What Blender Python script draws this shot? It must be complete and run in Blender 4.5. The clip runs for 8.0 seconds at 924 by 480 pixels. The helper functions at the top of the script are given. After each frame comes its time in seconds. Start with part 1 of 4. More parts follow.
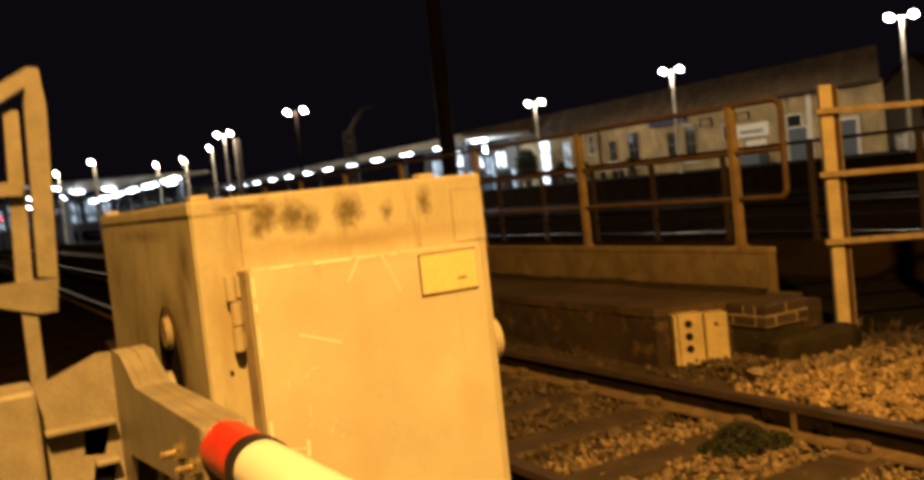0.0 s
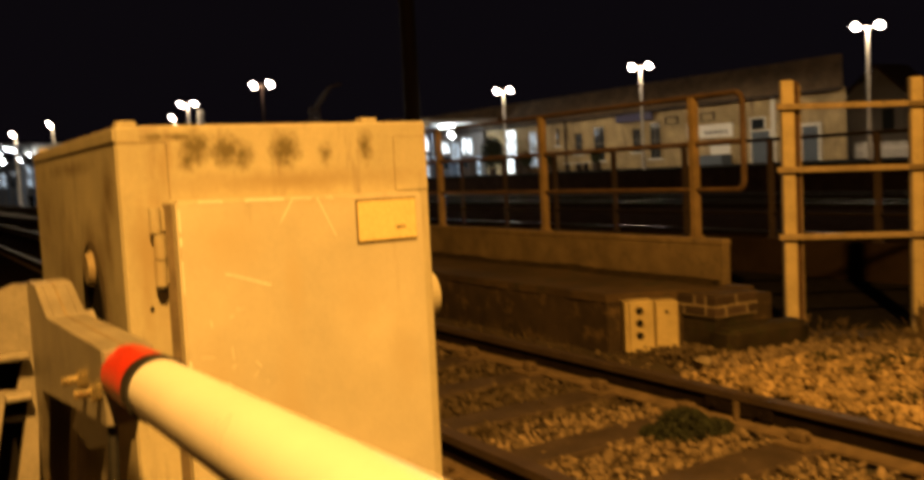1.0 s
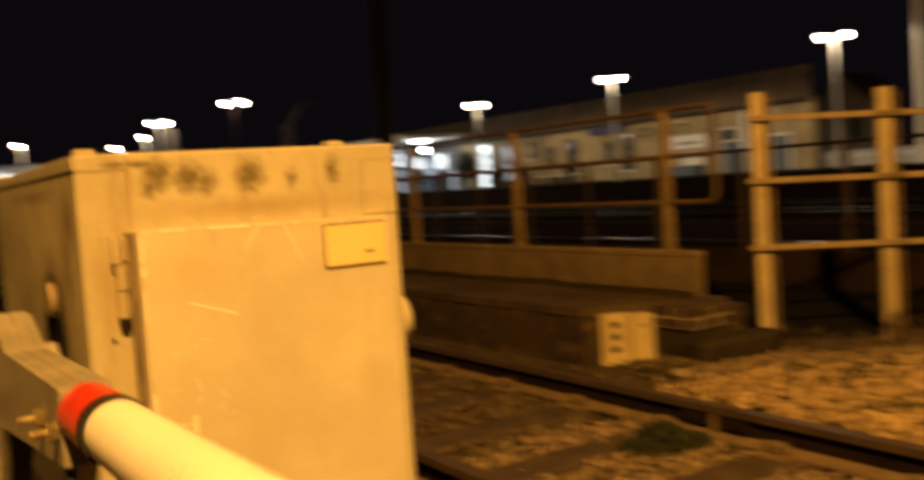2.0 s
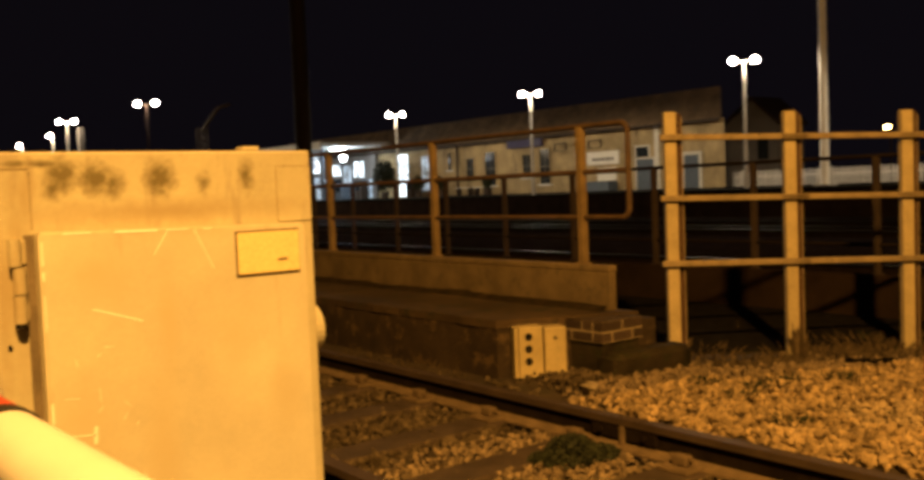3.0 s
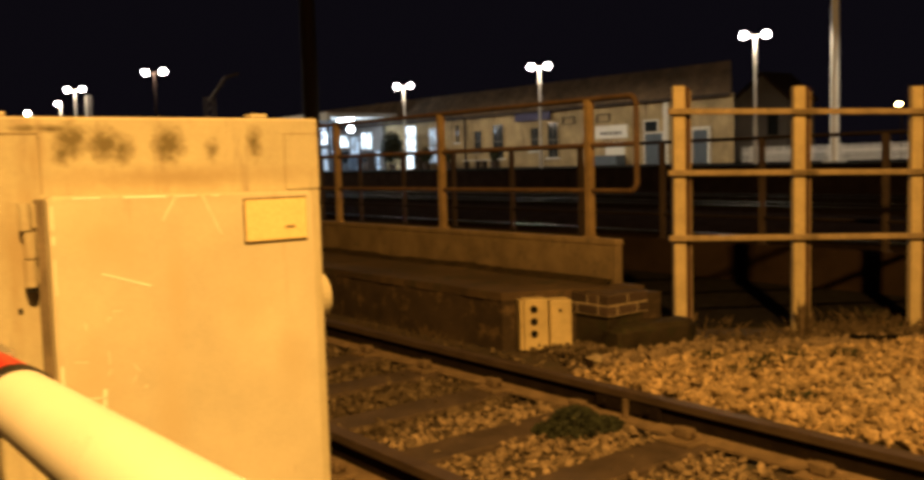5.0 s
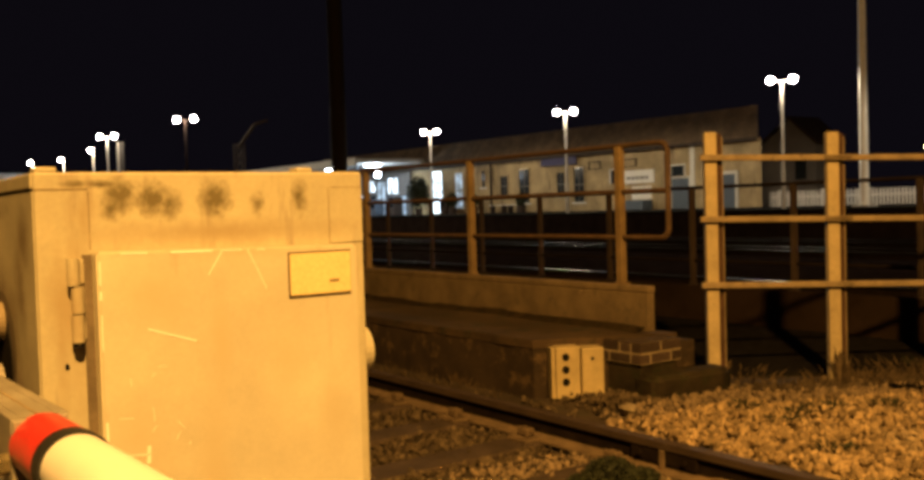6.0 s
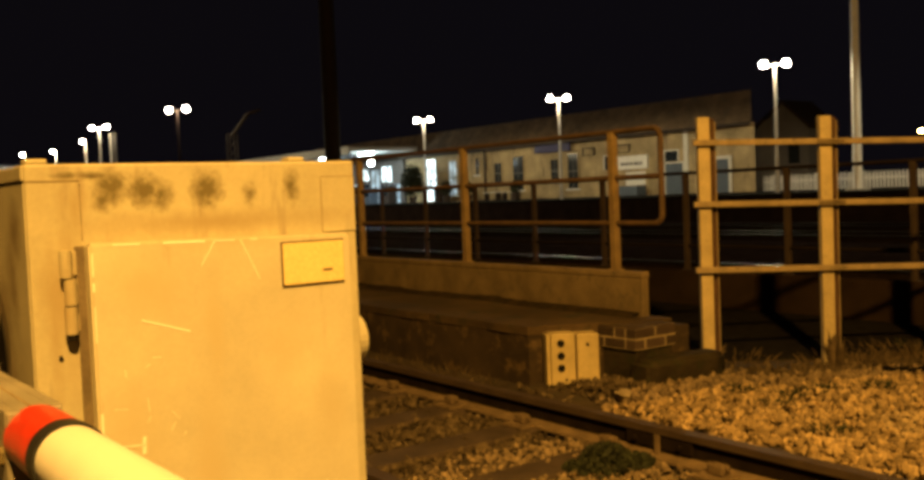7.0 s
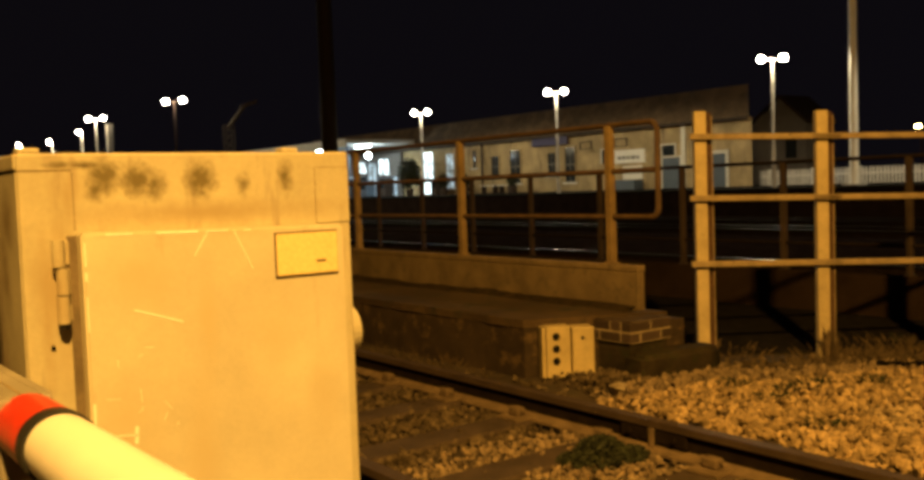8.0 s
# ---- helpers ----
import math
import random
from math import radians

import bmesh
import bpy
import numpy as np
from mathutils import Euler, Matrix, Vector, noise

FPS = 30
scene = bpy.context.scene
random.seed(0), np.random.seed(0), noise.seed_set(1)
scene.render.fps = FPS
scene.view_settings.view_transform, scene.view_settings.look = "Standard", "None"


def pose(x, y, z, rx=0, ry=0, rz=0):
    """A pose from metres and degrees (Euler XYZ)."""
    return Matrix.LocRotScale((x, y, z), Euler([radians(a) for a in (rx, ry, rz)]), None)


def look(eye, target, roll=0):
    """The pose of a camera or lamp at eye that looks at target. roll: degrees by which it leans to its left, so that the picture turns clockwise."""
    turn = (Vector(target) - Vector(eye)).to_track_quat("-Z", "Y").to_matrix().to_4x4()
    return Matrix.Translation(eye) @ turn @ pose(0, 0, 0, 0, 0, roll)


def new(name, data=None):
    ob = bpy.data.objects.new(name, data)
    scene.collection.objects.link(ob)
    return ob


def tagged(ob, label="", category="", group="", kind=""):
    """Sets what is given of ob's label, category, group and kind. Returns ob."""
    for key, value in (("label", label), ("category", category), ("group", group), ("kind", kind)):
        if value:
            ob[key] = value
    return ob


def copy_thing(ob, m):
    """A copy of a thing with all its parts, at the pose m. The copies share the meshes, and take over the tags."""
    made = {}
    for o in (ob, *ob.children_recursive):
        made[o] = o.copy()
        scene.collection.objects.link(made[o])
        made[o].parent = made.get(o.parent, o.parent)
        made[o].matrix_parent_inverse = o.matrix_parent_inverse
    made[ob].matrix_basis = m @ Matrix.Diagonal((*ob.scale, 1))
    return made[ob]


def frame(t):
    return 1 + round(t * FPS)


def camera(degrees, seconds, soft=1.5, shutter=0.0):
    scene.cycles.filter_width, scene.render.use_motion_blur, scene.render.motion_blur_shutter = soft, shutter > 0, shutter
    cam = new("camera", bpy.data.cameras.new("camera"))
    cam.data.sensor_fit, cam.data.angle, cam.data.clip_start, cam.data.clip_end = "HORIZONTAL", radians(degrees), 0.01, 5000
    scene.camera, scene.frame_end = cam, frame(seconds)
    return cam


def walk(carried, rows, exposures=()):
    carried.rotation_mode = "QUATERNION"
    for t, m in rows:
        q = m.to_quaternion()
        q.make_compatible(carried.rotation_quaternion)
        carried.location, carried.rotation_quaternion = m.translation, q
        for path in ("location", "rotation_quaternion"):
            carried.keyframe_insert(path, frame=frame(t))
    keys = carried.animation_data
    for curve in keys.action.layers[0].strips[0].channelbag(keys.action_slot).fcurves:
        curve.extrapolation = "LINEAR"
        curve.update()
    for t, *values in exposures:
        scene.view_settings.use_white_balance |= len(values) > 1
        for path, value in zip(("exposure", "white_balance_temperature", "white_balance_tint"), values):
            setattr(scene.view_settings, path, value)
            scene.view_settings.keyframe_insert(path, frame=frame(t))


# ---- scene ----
cam = camera(52.8, 8.0, soft=3.4, shutter=1.2)
PATH = [
    (0, (-2.173, -1.707, 1.303), (-1.203, 0.038, 1.191), -6.1),
    (0.1, (-2.177, -1.689, 1.297), (-1.182, 0.041, 1.176), -5.7),
    (0.2, (-2.166, -1.688, 1.276), (-1.087, -0.006, 1.178), -5.0),
    (0.3, (-2.161, -1.668, 1.261), (-0.992, -0.047, 1.178), -3.5),
    (0.4, (-2.177, -1.676, 1.236), (-0.984, -0.073, 1.162), -1.6),
    (0.5, (-2.174, -1.663, 1.205), (-1.0, -0.047, 1.093), -0.4),
    (0.6, (-2.167, -1.669, 1.202), (-1.023, -0.034, 1.061), -0.2),
    (0.7, (-2.154, -1.681, 1.215), (-1.055, -0.018, 1.048), -0.9),
    (0.8, (-2.155, -1.692, 1.212), (-1.07, -0.02, 1.042), -1.2),
    (0.9, (-2.139, -1.691, 1.219), (-1.08, -0.003, 1.059), -2.1),
    (1, (-2.114, -1.682, 1.223), (-1.076, 0.022, 1.076), -2.9),
    (1.5, (-2.095, -1.685, 1.225), (-1.106, 0.052, 1.143), -2.7),
    (1.7, (-2.085, -1.681, 1.229), (-1.105, 0.06, 1.134), -3.1),
    (1.8, (-2.083, -1.672, 1.238), (-1.102, 0.067, 1.131), -4.0),
    (1.9, (-2.078, -1.66, 1.236), (-1.06, 0.058, 1.125), -4.1),
    (2, (-2.09, -1.667, 1.237), (-1.005, 0.009, 1.118), -3.9),
    (2.1, (-2.129, -1.654, 1.232), (-1.002, -0.007, 1.107), -3.1),
    (2.2, (-2.11, -1.629, 1.223), (-0.969, 0.01, 1.103), -2.2),
    (3.3, (-2.084, -1.674, 1.242), (-0.834, -0.116, 1.142), -2.4),
    (3.5, (-2.087, -1.678, 1.236), (-0.834, -0.122, 1.144), -2.1),
    (4, (-2.089, -1.675, 1.235), (-0.855, -0.106, 1.119), -1.8),
    (4.5, (-2.084, -1.674, 1.232), (-0.851, -0.105, 1.097), -1.8),
    (5, (-2.089, -1.666, 1.233), (-0.872, -0.086, 1.068), -1.6),
    (5.2, (-2.101, -1.646, 1.246), (-0.921, -0.038, 1.099), -1.7),
    (6.3, (-2.108, -1.629, 1.251), (-0.927, -0.016, 1.191), -1.7),
    (6.5, (-2.107, -1.635, 1.251), (-0.926, -0.022, 1.182), -1.9),
    (7, (-2.106, -1.633, 1.251), (-0.92, -0.025, 1.156), -2.3),
    (7.5, (-2.103, -1.633, 1.251), (-0.926, -0.019, 1.15), -2.6),
    (8, (-2.101, -1.636, 1.248), (-0.911, -0.033, 1.138), -2.0),
]
# the picture's brightness and white balance drift as the camera adapts
EXPOSURES = [
    (0.0, 0.0, 6200, 10), (0.5, 0.0, 6000, 10), (1.0, -0.19, 6700, 12), (2.2, -0.20, 6800, 12), (3.4, 0.0, 6200, 10),
    (5.2, 0.0, 5900, 10), (6.5, 0.0, 6100, 6), (7.0, -0.05, 6450, -1), (8.0, -0.02, 6450, 0),
]
walk(cam, [(t, look(eye, target, roll)) for t, eye, target, roll in PATH], EXPOSURES)

# the night sky and the sodium street light over the crossing
world = bpy.data.worlds.new("night_sky")
scene.world = world
world.use_nodes = True
bg = world.node_tree.nodes["Background"]
bg.inputs["Color"].default_value = (0.55, 0.42, 0.62, 1)
bg.inputs["Strength"].default_value = 0.0068

SODIUM = (1.0, 0.475, 0.092)
WARM = (1.0, 0.77, 0.48)
COOL = (0.80, 0.92, 1.0)


def lamp(name, kind, at, power, colour, size=0.2, target=None):
    data = bpy.data.lights.new(name, kind)
    data.energy, data.color = power, colour
    if kind == "AREA":
        data.size = size
    else:
        data.shadow_soft_size = size
    if kind == "SPOT":
        data.spot_size, data.spot_blend = radians(178), 0.2
    ob = new(name, data)
    if target:
        ob.matrix_world = look(at, target)
    else:
        ob.location = at
    return ob


STREET = (-3.1, -4.9, 6.85)
lamp("street_lamp_light", "POINT", STREET, 8000, SODIUM, 0.18)

# ---------------------------------------------------------------- materials


def mat(name, base, rough=0.7, metal=0.0, dark=0.55, scale=6.0, fine=90.0, bump=0.25, dirt=None, dirt_at=0.6, spread=0.0, island=False, spec=0.3, grainy=0.35, streak=False):
    """A surface with large stains, fine grain and relief. base: linear colour; dark: how deep the stains go."""
    m = bpy.data.materials.new(name)
    m.use_nodes = True
    nt = m.node_tree
    n, link = nt.nodes, nt.links.new
    b = n["Principled BSDF"]
    b.inputs["Metallic"].default_value = metal
    b.inputs["Specular IOR Level"].default_value = spec
    co = n.new("ShaderNodeTexCoord")
    big, small = n.new("ShaderNodeTexNoise"), n.new("ShaderNodeTexNoise")
    for tex, s, d in ((big, scale, 6), (small, fine, 4)):
        tex.inputs["Scale"].default_value = s
        tex.inputs["Detail"].default_value = d
        tex.inputs["Roughness"].default_value = 0.62
        link(co.outputs["Object"], tex.inputs["Vector"])
    ramp = n.new("ShaderNodeValToRGB")
    ramp.color_ramp.elements[0].position, ramp.color_ramp.elements[1].position = 0.36, 0.66
    ramp.color_ramp.elements[0].color = (*[c * dark for c in base], 1)
    ramp.color_ramp.elements[1].color = (*base, 1)
    link(big.outputs["Fac"], ramp.inputs["Fac"])
    out = ramp.outputs["Color"]
    if dirt:
        mask, mix = n.new("ShaderNodeTexNoise"), n.new("ShaderNodeMix")
        mask.inputs["Scale"].default_value, mask.inputs["Detail"].default_value = scale * 2.3, 8
        mask.inputs["Roughness"].default_value = 0.7
        if streak:
            run = n.new("ShaderNodeMapping")
            run.inputs["Scale"].default_value = (1.6, 1.6, 0.22)
            link(co.outputs["Object"], run.inputs["Vector"])
            link(run.outputs["Vector"], mask.inputs["Vector"])
        else:
            link(co.outputs["Object"], mask.inputs["Vector"])
        cut = n.new("ShaderNodeMapRange")
        cut.inputs["From Min"].default_value, cut.inputs["From Max"].default_value = dirt_at, dirt_at + 0.12
        link(mask.outputs["Fac"], cut.inputs["Value"])
        mix.data_type = "RGBA"
        link(cut.outputs["Result"], mix.inputs["Factor"])
        link(out, mix.inputs[6])
        mix.inputs[7].default_value = (*dirt, 1)
        out = mix.outputs[2]
    if spread:
        hsv, rnd = n.new("ShaderNodeHueSaturation"), n.new("ShaderNodeMapRange")
        src = n.new("ShaderNodeNewGeometry").outputs["Random Per Island"] if island else n.new("ShaderNodeObjectInfo").outputs["Random"]
        link(src, rnd.inputs["Value"])
        rnd.inputs["To Min"].default_value, rnd.inputs["To Max"].default_value = 1 - spread, 1 + spread
        link(rnd.outputs["Result"], hsv.inputs["Value"])
        link(out, hsv.inputs["Color"])
        out = hsv.outputs["Color"]
    grain = n.new("ShaderNodeMix")
    grain.data_type, grain.blend_type = "RGBA", "OVERLAY"
    grain.inputs["Factor"].default_value = grainy
    link(out, grain.inputs[6])
    link(small.outputs["Fac"], grain.inputs[7])
    link(grain.outputs[2], b.inputs["Base Color"])
    rr = n.new("ShaderNodeMapRange")
    rr.inputs["To Min"].default_value, rr.inputs["To Max"].default_value = max(rough - 0.15, 0.05), min(rough + 0.12, 1)
    link(big.outputs["Fac"], rr.inputs["Value"])
    link(rr.outputs["Result"], b.inputs["Roughness"])
    if bump:
        bp = n.new("ShaderNodeBump")
        bp.inputs["Strength"].default_value, bp.inputs["Distance"].default_value = bump, 0.6 / fine
        link(small.outputs["Fac"], bp.inputs["Height"])
        link(bp.outputs["Normal"], b.inputs["Normal"])
    return m


def blotched(m, spots, colour, fine=55.0, flank=None):
    """Adds stains and painted shade: rows of x, z, half width, half height, density, on surfaces that face along y, or
    of y, z, ... on the flank at that x.
    """
    nt = m.node_tree
    n, link = nt.nodes, nt.links.new
    b = n["Principled BSDF"]
    old = b.inputs["Base Color"].links[0].from_socket
    co = n.new("ShaderNodeTexCoord")
    total = None
    for x, z, w, h, k in spots:
        mp = n.new("ShaderNodeMapping")
        mp.vector_type = "TEXTURE"
        mp.inputs["Location"].default_value, mp.inputs["Scale"].default_value = ((x, 0, z), (w, 9, h)) if flank is None else ((flank, x, z), (0.05, w, h))
        gr = n.new("ShaderNodeTexGradient")
        gr.gradient_type = "SPHERICAL"
        link(co.outputs["Object"], mp.inputs["Vector"])
        link(mp.outputs["Vector"], gr.inputs["Vector"])
        mu = n.new("ShaderNodeMath")
        mu.operation, mu.inputs[1].default_value = "MULTIPLY", k
        link(gr.outputs["Fac"], mu.inputs[0])
        if total:
            ad = n.new("ShaderNodeMath")
            ad.operation = "MAXIMUM"
            link(total, ad.inputs[0])
            link(mu.outputs[0], ad.inputs[1])
            total = ad.outputs[0]
        else:
            total = mu.outputs[0]
    tex = n.new("ShaderNodeTexNoise")
    tex.inputs["Scale"].default_value, tex.inputs["Detail"].default_value, tex.inputs["Roughness"].default_value = fine, 7, 0.7
    link(co.outputs["Object"], tex.inputs["Vector"])
    ad = n.new("ShaderNodeMath")
    ad.operation = "ADD"
    link(total, ad.inputs[0])
    link(tex.outputs["Fac"], ad.inputs[1])
    cut = n.new("ShaderNodeMapRange")
    cut.inputs["From Min"].default_value, cut.inputs["From Max"].default_value = 0.66, 1.18
    cut.inputs["To Max"].default_value = 0.92
    link(ad.outputs[0], cut.inputs["Value"])
    gate = n.new("ShaderNodeMath")
    gate.operation = "MULTIPLY"
    step = n.new("ShaderNodeMapRange")
    step.inputs["From Max"].default_value = 0.25
    link(total, step.inputs["Value"])
    link(cut.outputs["Result"], gate.inputs[0])
    link(step.outputs["Result"], gate.inputs[1])
    mix = n.new("ShaderNodeMix")
    mix.data_type = "RGBA"
    link(gate.outputs[0], mix.inputs["Factor"])
    link(old, mix.inputs[6])
    mix.inputs[7].default_value = (*colour, 1)
    link(mix.outputs[2], b.inputs["Base Color"])


def glow(name, colour, strength, mottled=0.0):
    """A surface that gives off light; mottled: how unevenly, as through glass with things standing behind it."""
    m = bpy.data.materials.new(name)
    m.use_nodes = True
    b = m.node_tree.nodes["Principled BSDF"]
    b.inputs["Base Color"].default_value = (*[c * 0.6 for c in colour], 1)
    b.inputs["Emission Color"].default_value = (*colour, 1)
    b.inputs["Emission Strength"].default_value = strength
    if mottled:
        n, link = m.node_tree.nodes, m.node_tree.links.new
        co, tex, amount = n.new("ShaderNodeTexCoord"), n.new("ShaderNodeTexNoise"), n.new("ShaderNodeMapRange")
        tex.inputs["Scale"].default_value, tex.inputs["Detail"].default_value = mottled, 4
        amount.inputs["From Min"].default_value, amount.inputs["From Max"].default_value = 0.38, 0.64
        amount.inputs["To Min"].default_value, amount.inputs["To Max"].default_value = strength * 0.12, strength * 1.3
        link(co.outputs["Object"], tex.inputs["Vector"])
        link(tex.outputs["Fac"], amount.inputs["Value"])
        link(amount.outputs["Result"], b.inputs["Emission Strength"])
    return m


def glass(name, tint=(0.02, 0.025, 0.03)):
    m = bpy.data.materials.new(name)
    m.use_nodes = True
    b = m.node_tree.nodes["Principled BSDF"]
    b.inputs["Base Color"].default_value = (*tint, 1)
    b.inputs["Roughness"].default_value = 0.06
    return m


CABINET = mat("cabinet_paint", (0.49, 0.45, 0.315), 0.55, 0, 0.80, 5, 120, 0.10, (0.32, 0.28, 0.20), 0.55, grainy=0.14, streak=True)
DOORPAINT = mat("door_paint", (0.58, 0.54, 0.41), 0.5, 0, 0.82, 4, 160, 0.10, (0.44, 0.39, 0.28), 0.57, grainy=0.1, streak=True)
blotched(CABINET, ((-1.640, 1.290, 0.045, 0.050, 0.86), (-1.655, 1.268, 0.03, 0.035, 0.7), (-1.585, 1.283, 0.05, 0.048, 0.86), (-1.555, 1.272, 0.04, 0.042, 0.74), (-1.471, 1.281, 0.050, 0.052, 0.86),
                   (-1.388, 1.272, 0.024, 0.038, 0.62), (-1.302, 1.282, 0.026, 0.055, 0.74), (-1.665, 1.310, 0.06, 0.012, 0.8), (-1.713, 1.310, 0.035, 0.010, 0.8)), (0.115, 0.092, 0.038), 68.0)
# first row paints the recess shading above the door; the others are dirt
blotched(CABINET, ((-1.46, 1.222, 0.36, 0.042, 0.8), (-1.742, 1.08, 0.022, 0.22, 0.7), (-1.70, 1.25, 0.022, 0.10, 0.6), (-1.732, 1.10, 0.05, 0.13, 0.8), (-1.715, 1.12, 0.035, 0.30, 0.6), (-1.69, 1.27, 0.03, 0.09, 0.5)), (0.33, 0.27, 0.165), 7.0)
blotched(DOORPAINT, ((-1.48, 1.02, 0.03, 0.16, 0.75), (-1.35, 0.98, 0.10, 0.12, 0.6), (-1.60, 1.12, 0.10, 0.10, 0.65), (-1.50, 0.80, 0.05, 0.20, 0.7), (-1.26, 0.86, 0.06, 0.16, 0.6), (-1.63, 0.84, 0.09, 0.16, 0.6), (-1.44, 1.185, 0.26, 0.03, 0.5)), (0.49, 0.435, 0.305), 9.0)
blotched(CABINET, ((0.30, 1.05, 0.24, 0.17, 0.95), (0.22, 0.93, 0.22, 0.20, 0.85), (0.10, 1.22, 0.09, 0.09, 0.7), (0.14, 1.13, 0.08, 0.15, 0.7), (0.62, 1.0, 0.3, 0.30, 0.6), (0.9, 1.15, 0.25, 0.2, 0.55), (0.5, 1.27, 0.5, 0.03, 0.6)), (0.20, 0.155, 0.09), 14.0, -1.777)
SCRATCH = mat("bare_scratch", (0.9, 0.88, 0.78), 0.45, 0, 0.9, 30, 200, 0)
LABEL = mat("yellow_plate", (0.76, 0.63, 0.30), 0.45, 0, 0.9, 8, 120, 0.05)
STEEL = mat("painted_arm_steel", (0.31, 0.285, 0.23), 0.55, 0.1, 0.7, 9, 140, 0.12, (0.2, 0.15, 0.1), 0.7)
BRASS = mat("plated_bolt", (0.80, 0.66, 0.36), 0.28, 0.9, 0.8, 60, 300, 0.1)
WHITE = mat("white_boom_paint", (0.86, 0.85, 0.80), 0.32, 0, 0.93, 6, 120, 0.04, (0.55, 0.5, 0.4), 0.75, spec=0.5, grainy=0.06)
RED = mat("red_collar", (0.62, 0.035, 0.012), 0.4, 0, 0.75, 20, 160, 0.06)
RUBBER = mat("black_rubber", (0.02, 0.02, 0.02), 0.6, 0, 0.7, 20, 200, 0.1)
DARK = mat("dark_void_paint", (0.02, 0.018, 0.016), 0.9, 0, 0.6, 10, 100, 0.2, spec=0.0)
CONCRETE = mat("weathered_concrete", (0.215, 0.158, 0.082), 0.9, 0, 0.55, 2.6, 60, 0.6, (0.115, 0.088, 0.05), 0.54)
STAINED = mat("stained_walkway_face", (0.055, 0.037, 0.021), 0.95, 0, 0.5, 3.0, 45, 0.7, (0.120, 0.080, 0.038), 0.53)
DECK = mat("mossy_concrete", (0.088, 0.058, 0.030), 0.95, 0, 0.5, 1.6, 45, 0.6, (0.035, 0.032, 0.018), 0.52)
MOSSY = mat("overgrown_slab", (0.048, 0.037, 0.022), 0.97, 0, 0.45, 5, 45, 0.8, (0.03, 0.03, 0.014), 0.5, spec=0.1)
BRICK = mat("dark_brick", (0.075, 0.05, 0.036), 0.9, 0, 0.6, 5, 80, 0.5, spread=0.3)
MORTAR = mat("pale_mortar", (0.46, 0.37, 0.22), 0.95, 0, 0.6, 8, 90, 0.4)
BOXPAINT = mat("cream_box_paint", (0.56, 0.45, 0.22), 0.6, 0, 0.75, 7, 120, 0.15, (0.25, 0.2, 0.1), 0.64)
STONE = mat("ballast_stone", (0.46, 0.345, 0.19), 0.92, 0, 0.6, 14, 120, 0.5, spread=0.45)
DIRTYSTONES = mat("dirty_ballast", (0.27, 0.20, 0.115), 0.95, 0, 0.55, 14, 120, 0.5, spread=0.4, island=True)
# dark from dirt and from shade put into the stone colour
SOILSHADE = mat("soiled_ballast", (0.13, 0.098, 0.058), 0.97, 0, 0.5, 14, 120, 0.5, spread=0.5, island=True, spec=0.1)
STONES = mat("ballast_bed", (0.43, 0.31, 0.155), 0.92, 0, 0.6, 14, 120, 0.5, spread=0.5, island=True)
SOIL = mat("ballast_soil", (0.085, 0.062, 0.037), 0.97, 0, 0.45, 3, 40, 0.9, (0.05, 0.045, 0.025), 0.55)
DARKBALLAST = mat("dark_ballast", (0.030, 0.020, 0.016), 0.97, 0, 0.5, 3, 40, 0.9, spec=0.0)
GRIMESHADE = mat("grime_and_gap_shade", (0.16, 0.125, 0.08), 0.7, 0, 0.6, 12, 120, 0.2)
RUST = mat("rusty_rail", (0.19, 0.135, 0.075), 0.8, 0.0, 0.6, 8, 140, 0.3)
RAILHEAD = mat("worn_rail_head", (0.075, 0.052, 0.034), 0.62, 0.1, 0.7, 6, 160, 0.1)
FARRUST = mat("shaded_rail_web", (0.022, 0.016, 0.012), 0.9, 0.0, 0.6, 8, 140, 0.2, spec=0.0)
FARHEAD = mat("polished_rail_head", (0.045, 0.042, 0.04), 0.40, 0.9, 0.8, 6, 160, 0.05)
SLEEPER = mat("tarred_sleeper", (0.085, 0.06, 0.04), 0.9, 0, 0.55, 5, 60, 0.7, (0.04, 0.03, 0.02), 0.58)
POST = mat("cream_fence_post", (0.54, 0.44, 0.24), 0.75, 0, 0.75, 6, 90, 0.3, (0.22, 0.17, 0.1), 0.63)
FENCERAIL = mat("weathered_fence_rail", (0.36, 0.28, 0.16), 0.75, 0, 0.65, 7, 90, 0.3, (0.12, 0.09, 0.06), 0.58)
POSTSIDE = mat("rusted_post_flange", (0.10, 0.055, 0.032), 0.8, 0.2, 0.6, 8, 90, 0.3)
# darker than the posts: the shade on the bars is in this brown
HANDBAR = mat("shaded_brown_handrail_bar", (0.115, 0.072, 0.036), 0.75, 0, 0.6, 6, 100, 0.25, (0.09, 0.06, 0.035), 0.58)
HANDRAIL = mat("faded_handrail", (0.27, 0.19, 0.09), 0.7, 0, 0.65, 6, 100, 0.25, (0.14, 0.09, 0.05), 0.58)
# albedo lowered to stand for the weaker light on the far parapet
BACKWALL = mat("dimmed_concrete_wall", (0.036, 0.024, 0.016), 0.95, 0, 0.6, 2, 60, 0.4, spec=0.0)
# near-black puts the shaded look of the far handrail bars into the colour
BLACKRAIL = mat("shaded_rail_paint", (0.018, 0.013, 0.011), 0.85, 0, 0.7, 6, 100, 0.25, spec=0.1)
